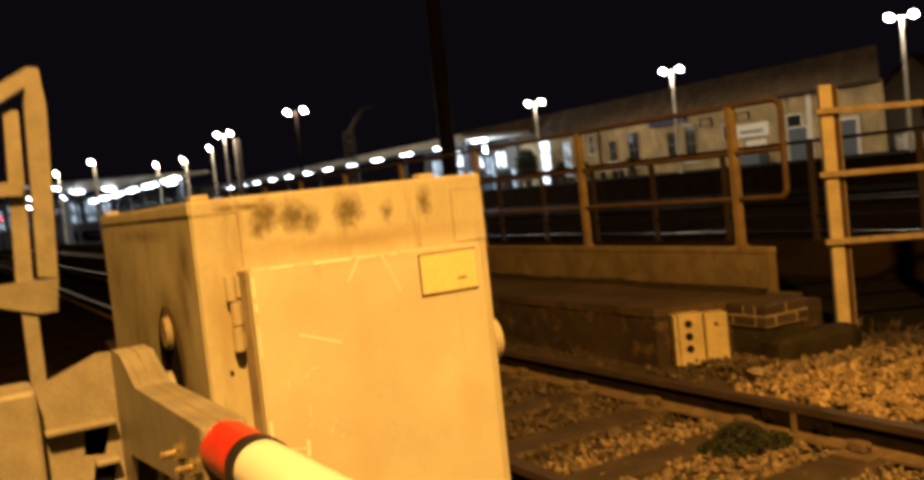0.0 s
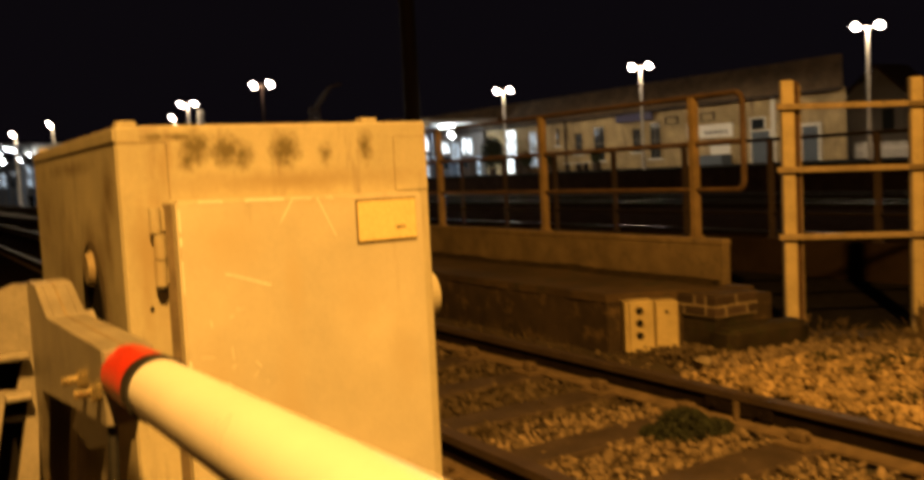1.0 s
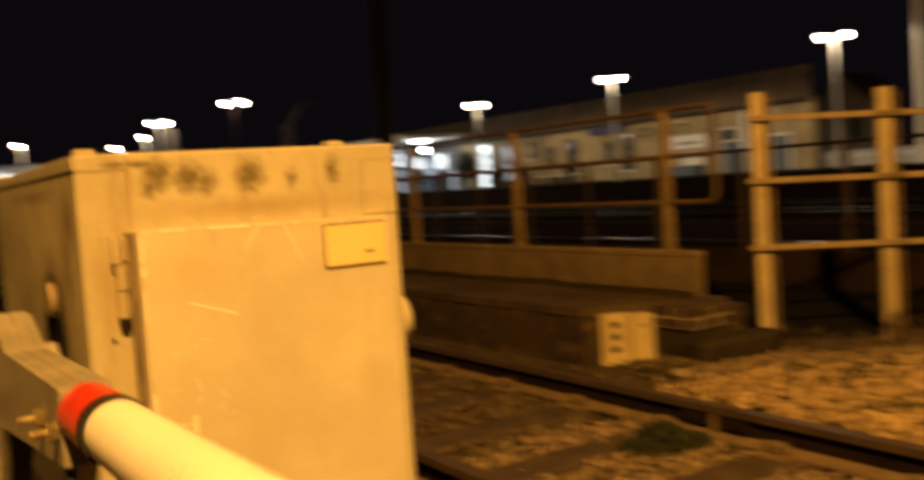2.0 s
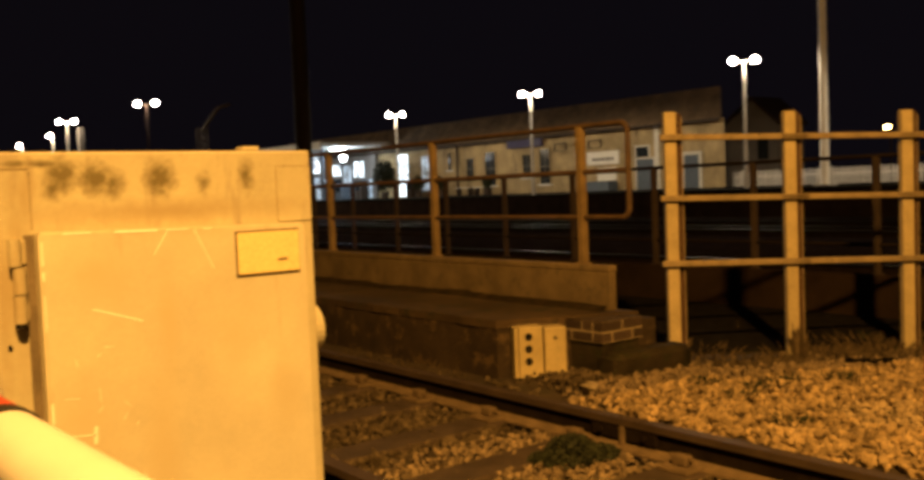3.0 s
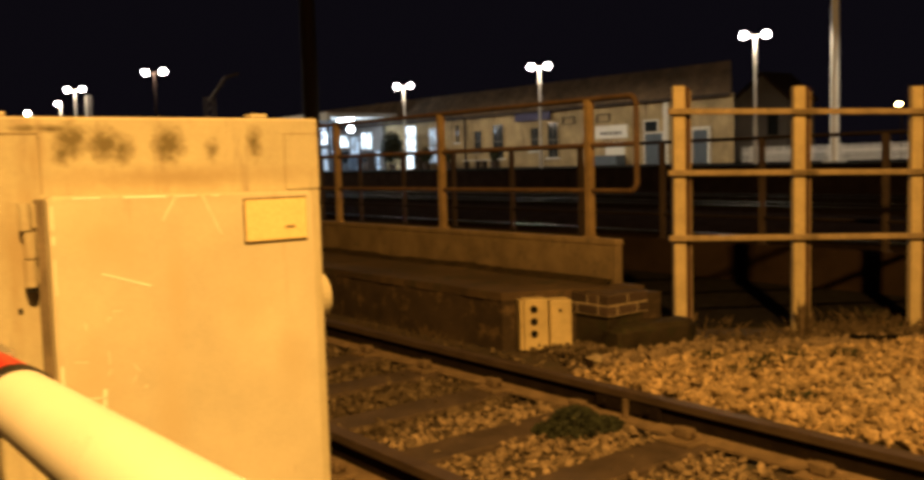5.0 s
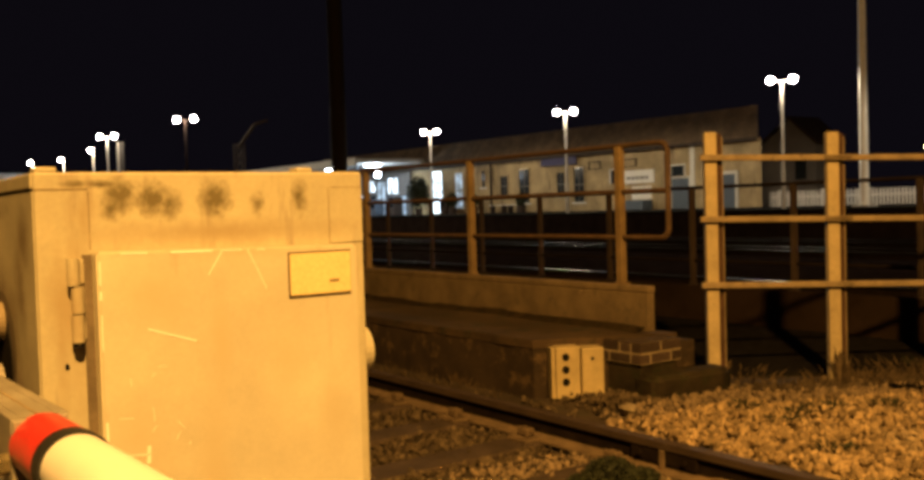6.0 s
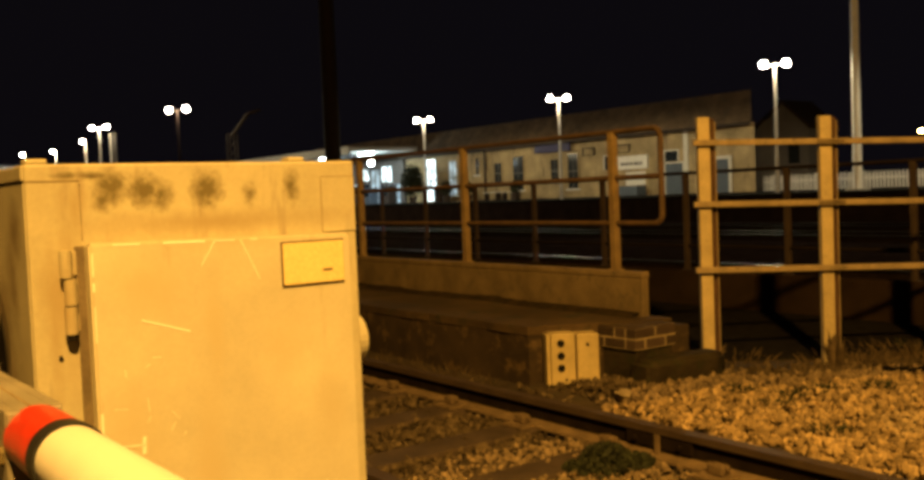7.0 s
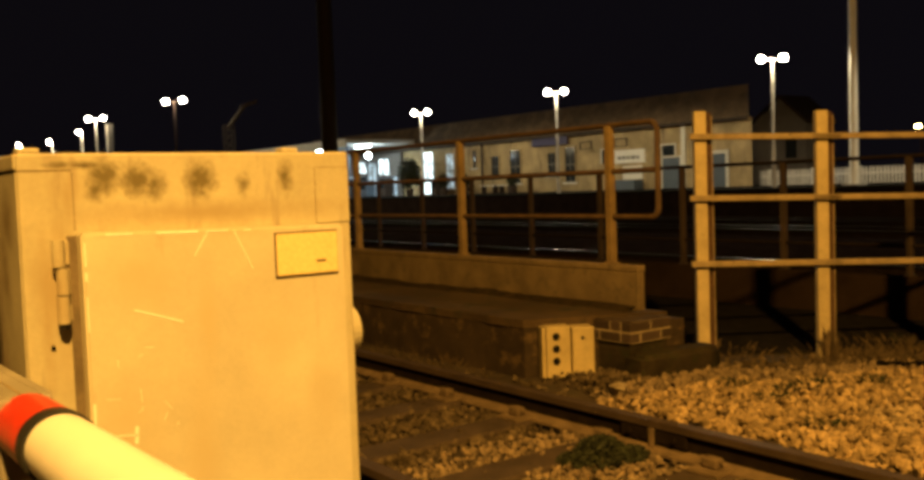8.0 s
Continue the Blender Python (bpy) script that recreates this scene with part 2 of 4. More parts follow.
SEAM = mat("dirty_seam", (0.30, 0.235, 0.135), 0.9, 0, 0.5, 25, 150, 0.2)
PLATFACE = mat("dark_brick_platform_face", (0.030, 0.020, 0.016), 0.95, 0, 0.6, 1.5, 30, 0.4, spec=0.0)
MOSS = mat("dark_moss", (0.055, 0.040, 0.021), 0.98, 0, 0.5, 9, 70, 0.9, (0.02, 0.02, 0.01), 0.5, spec=0.0)
LATTICE = mat("weathered_lattice_steel", (0.10, 0.09, 0.085), 0.7, 0.2, 0.7, 3, 60, 0.1)
DARKRAIL = mat("dark_brown_rail", (0.05, 0.035, 0.026), 0.75, 0, 0.7, 6, 100, 0.25)
LEAF = mat("weed_leaf", (0.032, 0.038, 0.017), 0.8, 0, 0.6, 20, 150, 0.1, spread=0.4, island=True)
DRY = mat("dry_weed", (0.115, 0.082, 0.044), 0.9, 0, 0.6, 20, 150, 0.1, spread=0.4, island=True)
TARMAC = mat("road_tarmac", (0.028, 0.027, 0.026), 0.92, 0, 0.7, 2, 110, 0.6, spec=0.0)
RENDER = mat("cream_stone_wall", (0.50, 0.385, 0.21), 0.9, 0, 0.55, 0.9, 14, 0.3, (0.20, 0.15, 0.09), 0.54, streak=True)
ROOF = mat("brown_roof_tiles", (0.17, 0.115, 0.066), 0.9, 0, 0.45, 1.4, 10, 0.5, (0.09, 0.075, 0.055), 0.55)
GREYWALL = mat("grey_render", (0.20, 0.19, 0.18), 0.9, 0, 0.75, 0.8, 12, 0.3)
PICKET = mat("white_picket_paint", (0.72, 0.70, 0.66), 0.7, 0, 0.8, 3, 60, 0.1)
FRAMEWHITE = mat("white_joinery", (0.70, 0.68, 0.62), 0.6, 0, 0.85, 4, 60, 0.1)
BLUEDOOR = mat("blue_grey_door", (0.10, 0.13, 0.17), 0.6, 0, 0.8, 4, 60, 0.1)
SIGNBLUE = mat("dark_blue_sign", (0.035, 0.03, 0.11), 0.5, 0, 0.8, 3, 60, 0.05)
SIGNWHITE = mat("white_sign", (0.78, 0.76, 0.70), 0.5, 0, 0.9, 3, 60, 0.05)
POLE = mat("galvanised_pole", (0.55, 0.54, 0.52), 0.5, 0.3, 0.8, 4, 60, 0.1)
BLACKPOLE = mat("black_mast_paint", (0.022, 0.016, 0.016), 0.9, 0, 0.7, 3, 60, 0.1, spec=0.0)
PANE = glass("dark_window_glass")
BULB = glow("lamp_head_light", (1.0, 0.90, 0.72), 60)
SODIUMBULB = glow("sodium_lamp_light", (1.0, 0.62, 0.18), 60)
TUBE = glow("strip_light", (0.86, 0.95, 1.0), 22)
HALLGLOW = glow("lit_window", (0.84, 0.94, 1.0), 2.6, 2.2)
SOFTGLOW = glow("dim_lit_window", (0.62, 0.76, 0.90), 0.6, 1.6)
REDLIGHT = glow("red_signal_light", (1.0, 0.03, 0.06), 20)

# ---------------------------------------------------------------- mesh helpers


def box(bm, x0, x1, y0, y1, z0, z1, bevel=0.0, m=None):
    r = bmesh.ops.create_cube(bm, size=1.0)["verts"]
    t = Matrix.Translation(((x0 + x1) / 2, (y0 + y1) / 2, (z0 + z1) / 2)) @ Matrix.Diagonal((x1 - x0, y1 - y0, z1 - z0, 1))
    bmesh.ops.transform(bm, matrix=(m @ t) if m else t, verts=r)
    if bevel:
        edges = list({e for v in r for e in v.link_edges})
        bmesh.ops.bevel(bm, geom=edges, offset=bevel, segments=2, profile=0.5, affect="EDGES")
    return bm


def tube(bm, a, b, r, r2=None, seg=16):
    a, b = Vector(a), Vector(b)
    m = Matrix.Translation((a + b) / 2) @ (b - a).to_track_quat("Z", "Y").to_matrix().to_4x4()
    bmesh.ops.create_cone(bm, cap_ends=True, segments=seg, radius1=r, radius2=r if r2 is None else r2, depth=(b - a).length, matrix=m)
    return bm


def prism(bm, outline, axis, lo, hi):
    """Extrudes an outline (pairs) along an axis from lo to hi."""
    def at(p, v):
        return {"x": (v, p[0], p[1]), "y": (p[0], v, p[1]), "z": (p[0], p[1], v)}[axis]
    a = [bm.verts.new(at(p, lo)) for p in outline]
    b = [bm.verts.new(at(p, hi)) for p in outline]
    bm.faces.new(a)
    bm.faces.new(b[::-1])
    for i in range(len(a)):
        j = (i + 1) % len(a)
        bm.faces.new((a[j], a[i], b[i], b[j]))
    bmesh.ops.recalc_face_normals(bm, faces=bm.faces)
    return bm


def part(name, bm, material, parent=None, label="", smooth=False):
    me = bpy.data.meshes.new(name)
    for f in bm.faces if smooth else ():
        if len(f.verts) > 4:
            for e in f.edges:
                e.smooth = False
    bm.to_mesh(me)
    bm.free()
    me.materials.append(material)
    if smooth:
        for p in me.polygons:
            p.use_smooth = len(p.vertices) == 4
    ob = new(name, me)
    if parent:
        ob.parent = parent
    if label:
        ob["label"] = label
    return ob


def shared(name, me, m, parent=None):
    """One more object on a mesh that others use."""
    ob = new(name, me)
    ob.parent = parent
    ob.matrix_basis = m
    return ob


def thing(name, label, category, group="", kind="", at=(0, 0, 0), turn=0.0):
    ob = new(name)
    ob.empty_display_size = 0.1
    ob.location, ob.rotation_euler = at, (0, 0, radians(turn))
    return tagged(ob, label, category, group, kind)


def B():
    return bmesh.new()



# ---------------------------------------------------------------- ground, road and tracks
SKEW = -25.0  # the road crosses the line at an angle
EX, EY = math.cos(radians(SKEW)), math.sin(radians(SKEW))


def ground():
    bm = B()
    xs = [-900, -60, -12] + [-6 + 0.5 * i for i in range(37)] + [20, 60, 900]
    ys = [-900, -60, -12] + [-6 + 0.5 * i for i in range(37)] + [20, 60, 150, 900]
    grid = [[bm.verts.new((x, y, -0.22 + (0.03 * noise.noise((x * 0.9, y * 0.9, 3)) if abs(x) < 13 and abs(y) < 13 else 0))) for y in ys] for x in xs]
    for i in range(len(xs) - 1):
        for j in range(len(ys) - 1):
            bm.faces.new((grid[i][j], grid[i + 1][j], grid[i + 1][j + 1], grid[i][j + 1]))
    tagged(part("ground", bm, DARKBALLAST), "dark trampled soil and fine ballast", "ground", kind="structure")


ground()

bm = B()
box(bm, -45, 45, -9.5, -2.55, -0.2, -0.005, 0.01, Matrix.Rotation(radians(SKEW * 0.45), 4, "Z"))
tagged(part("road", bm, TARMAC), "worn dark tarmac road over the crossing", "road", kind="structure")


RAILTOP, SLEEPERTOP = 0.02, -0.137


def rail_outline():
    half = [(0.036, 0.0), (0.036, -0.03), (0.012, -0.045), (0.009, -0.125), (0.025, -0.138), (0.07, -0.148), (0.07, -0.159)]
    return [(-x, z) for x, z in half] + [(x, z) for x, z in half[::-1]]


def rail(x, label, web=RUST, head=RAILHEAD):
    ob = thing("rail", label, "rail", "running rails", at=(x, 0, RAILTOP))
    bm = B()
    prism(bm, rail_outline(), "y", -40, 170)
    # near rails: the shadow under the head is put into the dark web colour
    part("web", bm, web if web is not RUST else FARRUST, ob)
    if web is RUST:
        bm = B()
        prism(bm, [(-0.0712, -0.1595), (-0.0712, -0.147), (-0.026, -0.1365), (-0.0145, -0.122), (0.0145, -0.122), (0.026, -0.1365), (0.0712, -0.147), (0.0712, -0.1595)], "y", -40, 170)
        part("foot", bm, RUST, ob, "rust-brown foot, lighter than the web")
    bm = B()
    box(bm, -0.0372, 0.0372, -40, 170, -0.031, 0.004)
    part("rail_head", bm, head, ob, "worn running surface")
    return ob


for x in (0.0, 1.505):
    rail(x, "rusty steel running rail on tarred sleepers")
for x in (8.4, 9.905, 17.2, 18.705, 21.4, 22.905):
    rail(x, "distant running rail glinting under the station lamps", FARRUST, FARHEAD)


def sleeper_mesh():
    bm = B()
    box(bm, -1.3, 1.3, -0.125, 0.125, -0.13, 0.0, 0.012)
    me = bpy.data.meshes.new("sleeper")
    bm.to_mesh(me)
    bm.free()
    me.materials.append(SLEEPER)
    return me


SLEEPERS = sleeper_mesh()
Y0 = 1.17
for i in range(-3, 14):
    y = Y0 + 0.72 * i
    ob = new("sleeper", SLEEPERS)
    ob.matrix_basis = pose(0.7525, y, SLEEPERTOP, 0, 0, random.uniform(-0.6, 0.6))
    tagged(ob, "dark tarred timber sleeper half buried in ballast", "sleeper", "sleepers under the track")


def chair(x, y):
    """A cast baseplate with its two clips, at the foot of a rail."""
    ob = thing("rail_chair", "rusty cast rail chair with spring clips", "rail chair", "chairs on the sleepers", at=(x, y, SLEEPERTOP))
    bm = B()
    box(bm, -0.17, 0.17, -0.09, 0.09, 0, 0.022, 0.005)
    part("baseplate", bm, RUST, ob)
    for s in (-1, 1):
        bm = B()
        box(bm, min(s * 0.06, s * 0.12), max(s * 0.06, s * 0.12), -0.045, 0.045, 0.022, 0.075, 0.012)
        tube(bm, (s * 0.09, -0.06, 0.06), (s * 0.09, 0.06, 0.06), 0.014, seg=10)
        part("clip", bm, RUST, ob)
    return ob


first = chair(1.505, Y0 - 0.72 * 2)
for i in range(-2, 9):
    for x in (0.0, 1.505):
        if (i, x) != (-2, 1.505):
            copy_thing(first, pose(x, Y0 + 0.72 * i, SLEEPERTOP))

plate = thing("fishplate", "dark bolted fishplate joining two rail lengths", "fishplate", at=(1.505, 1.6, -0.05))
bm = B()
box(bm, -0.030, -0.011, -0.22, 0.22, -0.042, 0.028, 0.005)
part("plate", bm, FARRUST, plate)
bm = B()
box(bm, -0.040, -0.0305, -0.018, 0.018, -0.075, 0.035, 0.004)
part("joint_strap", bm, RUST, plate, "rusty strap over the joint")
for dy in (-0.15, 0.15):
    bm = B()
    tube(bm, (-0.048, dy, -0.005), (-0.0301, dy, -0.005), 0.015, seg=6)
    part("bolt", bm, FARRUST, plate)


def pebble(seed, n=0):
    """A broken stone with flat facets, of unit size."""
    rng = np.random.default_rng(seed)
    bm = B()
    for _ in range(11):
        v = Vector(rng.normal(0, 1, 3)).normalized() * rng.uniform(0.5, 0.62)
        bm.verts.new((v.x, v.y * 0.85, v.z * 0.72))
    bmesh.ops.convex_hull(bm, input=bm.verts)
    bmesh.ops.delete(bm, geom=[v for v in bm.verts if not v.link_faces], context="VERTS")
    return bm


STONE_SHAPES = []
for k in range(10):
    bm = pebble(40 + k)
    me = bpy.data.meshes.new("ballast_stone")
    bm.to_mesh(me)
    bm.free()
    me.materials.append(STONE)
    STONE_SHAPES.append(me)


def bed_height(x, y):
    """The top of the ballast: level between the rails, a shoulder outside, soil towards the fence."""
    if x < -0.75:
        return -0.17 - 0.03 * min(-x - 0.75, 1)
    if x < 1.9:
        return -0.140
    h = -0.105 + 0.025 * noise.noise((x * 0.8, y * 0.8, 0)) - 0.012 * max(x - 2.5, 0)
    return h


def fence_line(x):
    return 2.927 - 0.654 * (x - 3.546)


def ballast(rng):
    """All loose stones: rows of x, y, z, size, kind."""
    out = []
    for _ in range(72000):
        x, y = rng.uniform(-1.6, 7.2), rng.uniform(-1.4, 6.5)
        if -0.8 < x < 1.4 and y > 5:
            continue
        inside = -0.7 < x < 2.0
        if abs(x) < 0.085 or abs(x - 1.505) < 0.085:
            continue
        if inside and -0.6 < x < 2.1:
            d = (y - Y0) / 0.72
            if abs(d - round(d)) * 0.72 < 0.135 and rng.uniform() > 0.04:
                continue
        if x >= 2.0:
            edge = 3.45 - 0.466 * (x - 2.2)
            if y > edge - 0.1:
                continue
            if y > fence_line(x) - 0.35 and rng.uniform() > 0.25:
                continue
        if x < -0.7 and rng.uniform() > 0.4:
            continue
        if 1.6 < x < 2.3 and y > 2.5 and rng.uniform() > 0.15:
            continue
        size = rng.uniform(0.03, 0.062) if x > 1.6 else rng.uniform(0.022, 0.048)
        out.append((x, y, bed_height(x, y) + rng.uniform(-0.024, 0.020) - (0.015 if inside else 0), size))
    return out


def bank():
    """The body of the ballast under the loose stones."""
    bm = B()
    xs, ys = np.linspace(-2.2, 7.6, 50), np.linspace(-1.8, 7.0, 45)
    g = [[bm.verts.new((x, y, bed_height(x, y) - 0.028 + 0.012 * noise.noise((x * 6, y * 6, 9)))) for y in ys] for x in xs]
    for i in range(49):
        for j in range(44):
            bm.faces.new((g[i][j], g[i + 1][j], g[i + 1][j + 1], g[i][j + 1]))
    return bm


tagged(part("ballast_bank", bank(), SOIL), "dark gritty bed beneath the track ballast", "ballast", kind="stuff")

# ---------------------------------------------------------------- low walkway with parapet and handrails
DECK_Z, WALL_TOP = 0.29, 0.625


def end_y(x):
    return 3.45 - 0.466 * (x - 2.2)


walkway = thing("walkway", "low mossy concrete walkway with a brick-faced end beside the track", "walkway", kind="structure")
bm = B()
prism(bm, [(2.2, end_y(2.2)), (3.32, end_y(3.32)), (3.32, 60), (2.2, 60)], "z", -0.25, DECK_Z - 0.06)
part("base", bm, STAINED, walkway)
bm = B()
edge = [(2.195 - 0.004 - 0.016 * max(noise.noise((y * 2.3, 0, 1)), -0.4) - 0.012 * noise.noise((y * 9, 0, 2)), y) for y in np.arange(3.5, 14, 0.11)]
prism(bm, [(2.195, end_y(2.195) - 0.005), (2.62, end_y(2.62)), (2.62, 60), (2.195, 60)] + edge[::-1], "z", DECK_Z - 0.06, DECK_Z)
part("coping", bm, DECK, walkway, "worn concrete coping edge")
bm = B()
prism(bm, [(2.625, end_y(2.62)), (3.2, end_y(3.2)), (3.2, 60), (2.625, 60)], "z", DECK_Z - 0.06, DECK_Z - 0.004)
part("surface", bm, DECK, walkway)

parapet = thing("parapet_wall", "low weathered concrete parapet wall along the walkway", "wall", kind="structure")
bm = B()
box(bm, 3.1, 3.17, 3.17, 60, DECK_Z - 0.02, WALL_TOP - 0.05, 0.008)
part("wall_body", bm, CONCRETE, parapet)
bm = B()
box(bm, 3.094, 3.176, 3.164, 60, WALL_TOP - 0.05, WALL_TOP, 0.01)
part("coping", bm, CONCRETE, parapet)


def moss_berm():
    """Moss and washed soil lying along the foot of the parapet and in drifts on the deck."""
    bm = B()
    ys = np.arange(3.2, 12, 0.09)
    rows = []
    for y in ys:
        w = 0.10 + 0.09 * noise.noise((y * 1.1, 3, 0)) + 0.03 * noise.noise((y * 6, 3, 0))
        h = 0.035 + 0.022 * noise.noise((y * 1.7, 8, 0)) + 0.012 * noise.noise((y * 8, 5, 0))
        rows.append([bm.verts.new(q) for q in ((3.098, y, DECK_Z + max(h, 0.012)), (3.098 - w * 0.45, y, DECK_Z + max(h, 0.012) * 0.6), (3.098 - w, y, DECK_Z - 0.006))])
    for a, b in zip(rows, rows[1:]):
        for k in (0, 1):
            bm.faces.new((a[k], a[k + 1], b[k + 1], b[k]))
    tagged(part("moss", bm, MOSS, smooth=True), "dark moss banked along the foot of the parapet", "moss", kind="stuff")


moss_berm()


def handrail(name, x, y0, y1, ys, base, heights, material, label, size=0.05, bend=True):
    """Square posts with flat rails through them; the near end turns down in a rounded bend."""
    ob = thing(name, label, "handrail", at=(x, 0, 0))
    for y in ys:
        bm = B()
        box(bm, -size / 2, size / 2, y - size / 2, y + size / 2, base, heights[0] - 0.005, 0.006)
        part("post", bm, material, ob)
        bm = B()
        box(bm, -size * 0.55, size * 0.55, y - size, y + size, base, base + 0.012, 0.003)
        part("foot_plate", bm, material, ob)
    for h in heights:
        bm = B()
        tube(bm, (0, y0 + (0.07 if bend and h != heights[1] else 0), h), (0, y1, h), 0.020, seg=12)
        part("rail", bm, HANDBAR if bend else BLACKRAIL, ob, smooth=True)
    if bend:
        top, low = heights[0], heights[-1]
        pts = [(0, y0 + 0.07, top)] + [(0, y0 + 0.07 - 0.07 * math.sin(a), top - 0.07 + 0.07 * math.cos(a)) for a in (0.4, 0.8, 1.2, 1.57)]
        pts += [(0, y0 + 0.07 - 0.07 * math.cos(a), low + 0.07 - 0.07 * math.sin(a)) for a in (0.0, 0.4, 0.8, 1.2, 1.57)]
        bm = B()
        for a, b in zip(pts, pts[1:]):
            tube(bm, a, b, 0.022, seg=12)
        part("end_bend", bm, HANDBAR, ob, smooth=True)
    return ob


handrail("handrail", 3.135, 2.985, 40, [3.47 + 1.93 * i for i in range(12)], WALL_TOP, (1.695, 1.34, 0.99), HANDRAIL, "faded yellow-brown tubular handrail bolted on a parapet wall", 0.06)

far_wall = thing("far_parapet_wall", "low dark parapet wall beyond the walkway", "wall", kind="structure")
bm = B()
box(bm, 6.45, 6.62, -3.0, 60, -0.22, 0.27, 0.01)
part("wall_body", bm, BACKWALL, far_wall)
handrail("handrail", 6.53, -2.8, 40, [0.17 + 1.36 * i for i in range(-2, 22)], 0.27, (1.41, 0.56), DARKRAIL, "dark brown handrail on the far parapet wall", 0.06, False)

# black sheet painted for the shadowed trench behind the fence
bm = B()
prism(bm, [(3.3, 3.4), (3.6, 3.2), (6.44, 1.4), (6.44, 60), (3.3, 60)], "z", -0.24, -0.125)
tagged(part("trench_shade", bm, DARK), "black sheet standing in for the shadow between two parapet walls", "floor", kind="structure")


def brick_step():
    """A square brick pier in two courses with a mossy top, and a rounded slab lying before it."""
    ob = thing("brick_step", "worn dark brick pier with pale mortar and a mossy slab at the walkway end", "step", kind="structure", at=(2.68, 2.86, 0))
    w, d = 0.42, 0.42
    bm = B()
    box(bm, 0.005, w - 0.005, 0.005, d, 0.118, 0.268)
    part("mortar_core", bm, MORTAR, ob)
    bm = B()
    box(bm, 0.03, w - 0.01, 0.03, d, -0.22, 0.117, 0.01)
    part("footing", bm, MOSSY, ob)
    meshes = {}
    for name, long in (("stretcher", 0.2), ("header", 0.095)):
        mesh = bpy.data.meshes.new("brick")
        bm = B()
        box(bm, 0, long, 0, 0.095, -0.033, 0.033, 0.006)
        bm.to_mesh(mesh)
        bm.free()
        mesh.materials.append(BRICK)
        meshes[name] = mesh
    for k, z in enumerate((0.156, 0.234)):
        x = 0.0
        for kind in (("header", "stretcher", "header"), ("stretcher", "stretcher"))[k]:
            shared("brick", meshes[kind], pose(x, 0, z, 0, 0, random.uniform(-0.8, 0.8)), ob)
            x += (0.2 if kind == "stretcher" else 0.095) + 0.012
        y = 0.107
        for kind in (("stretcher", "header"), ("header", "stretcher"))[k]:
            long = 0.2 if kind == "stretcher" else 0.095
            shared("brick", meshes[kind], pose(0.095, y, z, 0, 0, 90 + random.uniform(-0.8, 0.8)), ob)
            shared("brick", meshes[kind], pose(w, y, z, 0, 0, 90 + random.uniform(-0.8, 0.8)), ob)
            y += long + 0.012
    bm = B()
    n = 14
    g = [[bm.verts.new((w * i / n, d * j / n, 0.273 + 0.012 * noise.noise((i * 0.6, j * 0.6, 2)) * (0 < i < n and 0 < j))) for j in range(n + 1)] for i in range(n + 1)]
    for i in range(n):
        for j in range(n):
            bm.faces.new((g[i][j], g[i + 1][j], g[i + 1][j + 1], g[i][j + 1]))
    part("moss_top", bm, DECK, ob, "dark moss over the top course", smooth=True)
    bm = B()
    box(bm, -0.36, 0.36, -0.13, 0.11, -0.2, 0.055, 0.0, pose(0.36, -0.06, 0, 0, 0, -9))
    bmesh.ops.subdivide_edges(bm, edges=bm.edges[:], cuts=5, use_grid_fill=True)
    bmesh.ops.bevel(bm, geom=[e for e in bm.edges if e.calc_face_angle(0) > 1], offset=0.035, segments=3, affect="EDGES")
    for v in bm.verts:
        v.co += Vector((0.014, 0.014, 0.012)) * noise.noise(v.co * 7)
    part("slab", bm, MOSSY, ob, "rounded mossy slab", smooth=True)
    bm = B()
    n = 12
    g = [[bm.verts.new((-0.12 + 0.95 * i / n, -0.42 + 0.5 * j / n, -0.10 - 0.14 * ((2 * i / n - 1) ** 4) - 0.10 * (1 - j / n) ** 3 + 0.03 * noise.noise((i * 0.5, j * 0.5, 6)))) for j in range(n + 1)] for i in range(n + 1)]
    for i in range(n):
        for j in range(n):
            bm.faces.new((g[i][j], g[i + 1][j], g[i + 1][j + 1], g[i][j + 1]))
    part("soil_drift", bm, MOSS, ob, "dark soil washed round the slab", smooth=True)
    return ob


brick_step()

# cream relay box against the end of the walkway
BOX_TURN = SKEW - 3
relay = thing("relay_box", "cream painted trackside box with three dark ports", "relay box", at=(2.25, 3.345, -0.11), turn=BOX_TURN)
bm = B()
box(bm, 0.03, 0.205, -0.1, 0.03, 0, 0.365, 0.008)
part("port_panel", bm, BOXPAINT, relay)
for i in range(3):
    bm = B()
    tube(bm, (0.1, -0.108, 0.295 - 0.088 * i), (0.1, -0.085, 0.295 - 0.088 * i), 0.027, seg=14)
    part("port", bm, DARK, relay, "dark round cable port")
bm = B()
box(bm, 0.215, 0.375, -0.115, 0.03, 0.01, 0.355, 0.01)
part("plain_panel", bm, BOXPAINT, relay)
bm = B()
box(bm, 0.0, 0.026, -0.09, 0.03, 0, 0.36, 0.004)
part("side_flange", bm, BOXPAINT, relay)
bm = B()
tube(bm, (0.29, -0.125, 0.28), (0.29, -0.11, 0.28), 0.012, seg=8)
part("screw", bm, DARK, relay)

# ---------------------------------------------------------------- post and rail fence


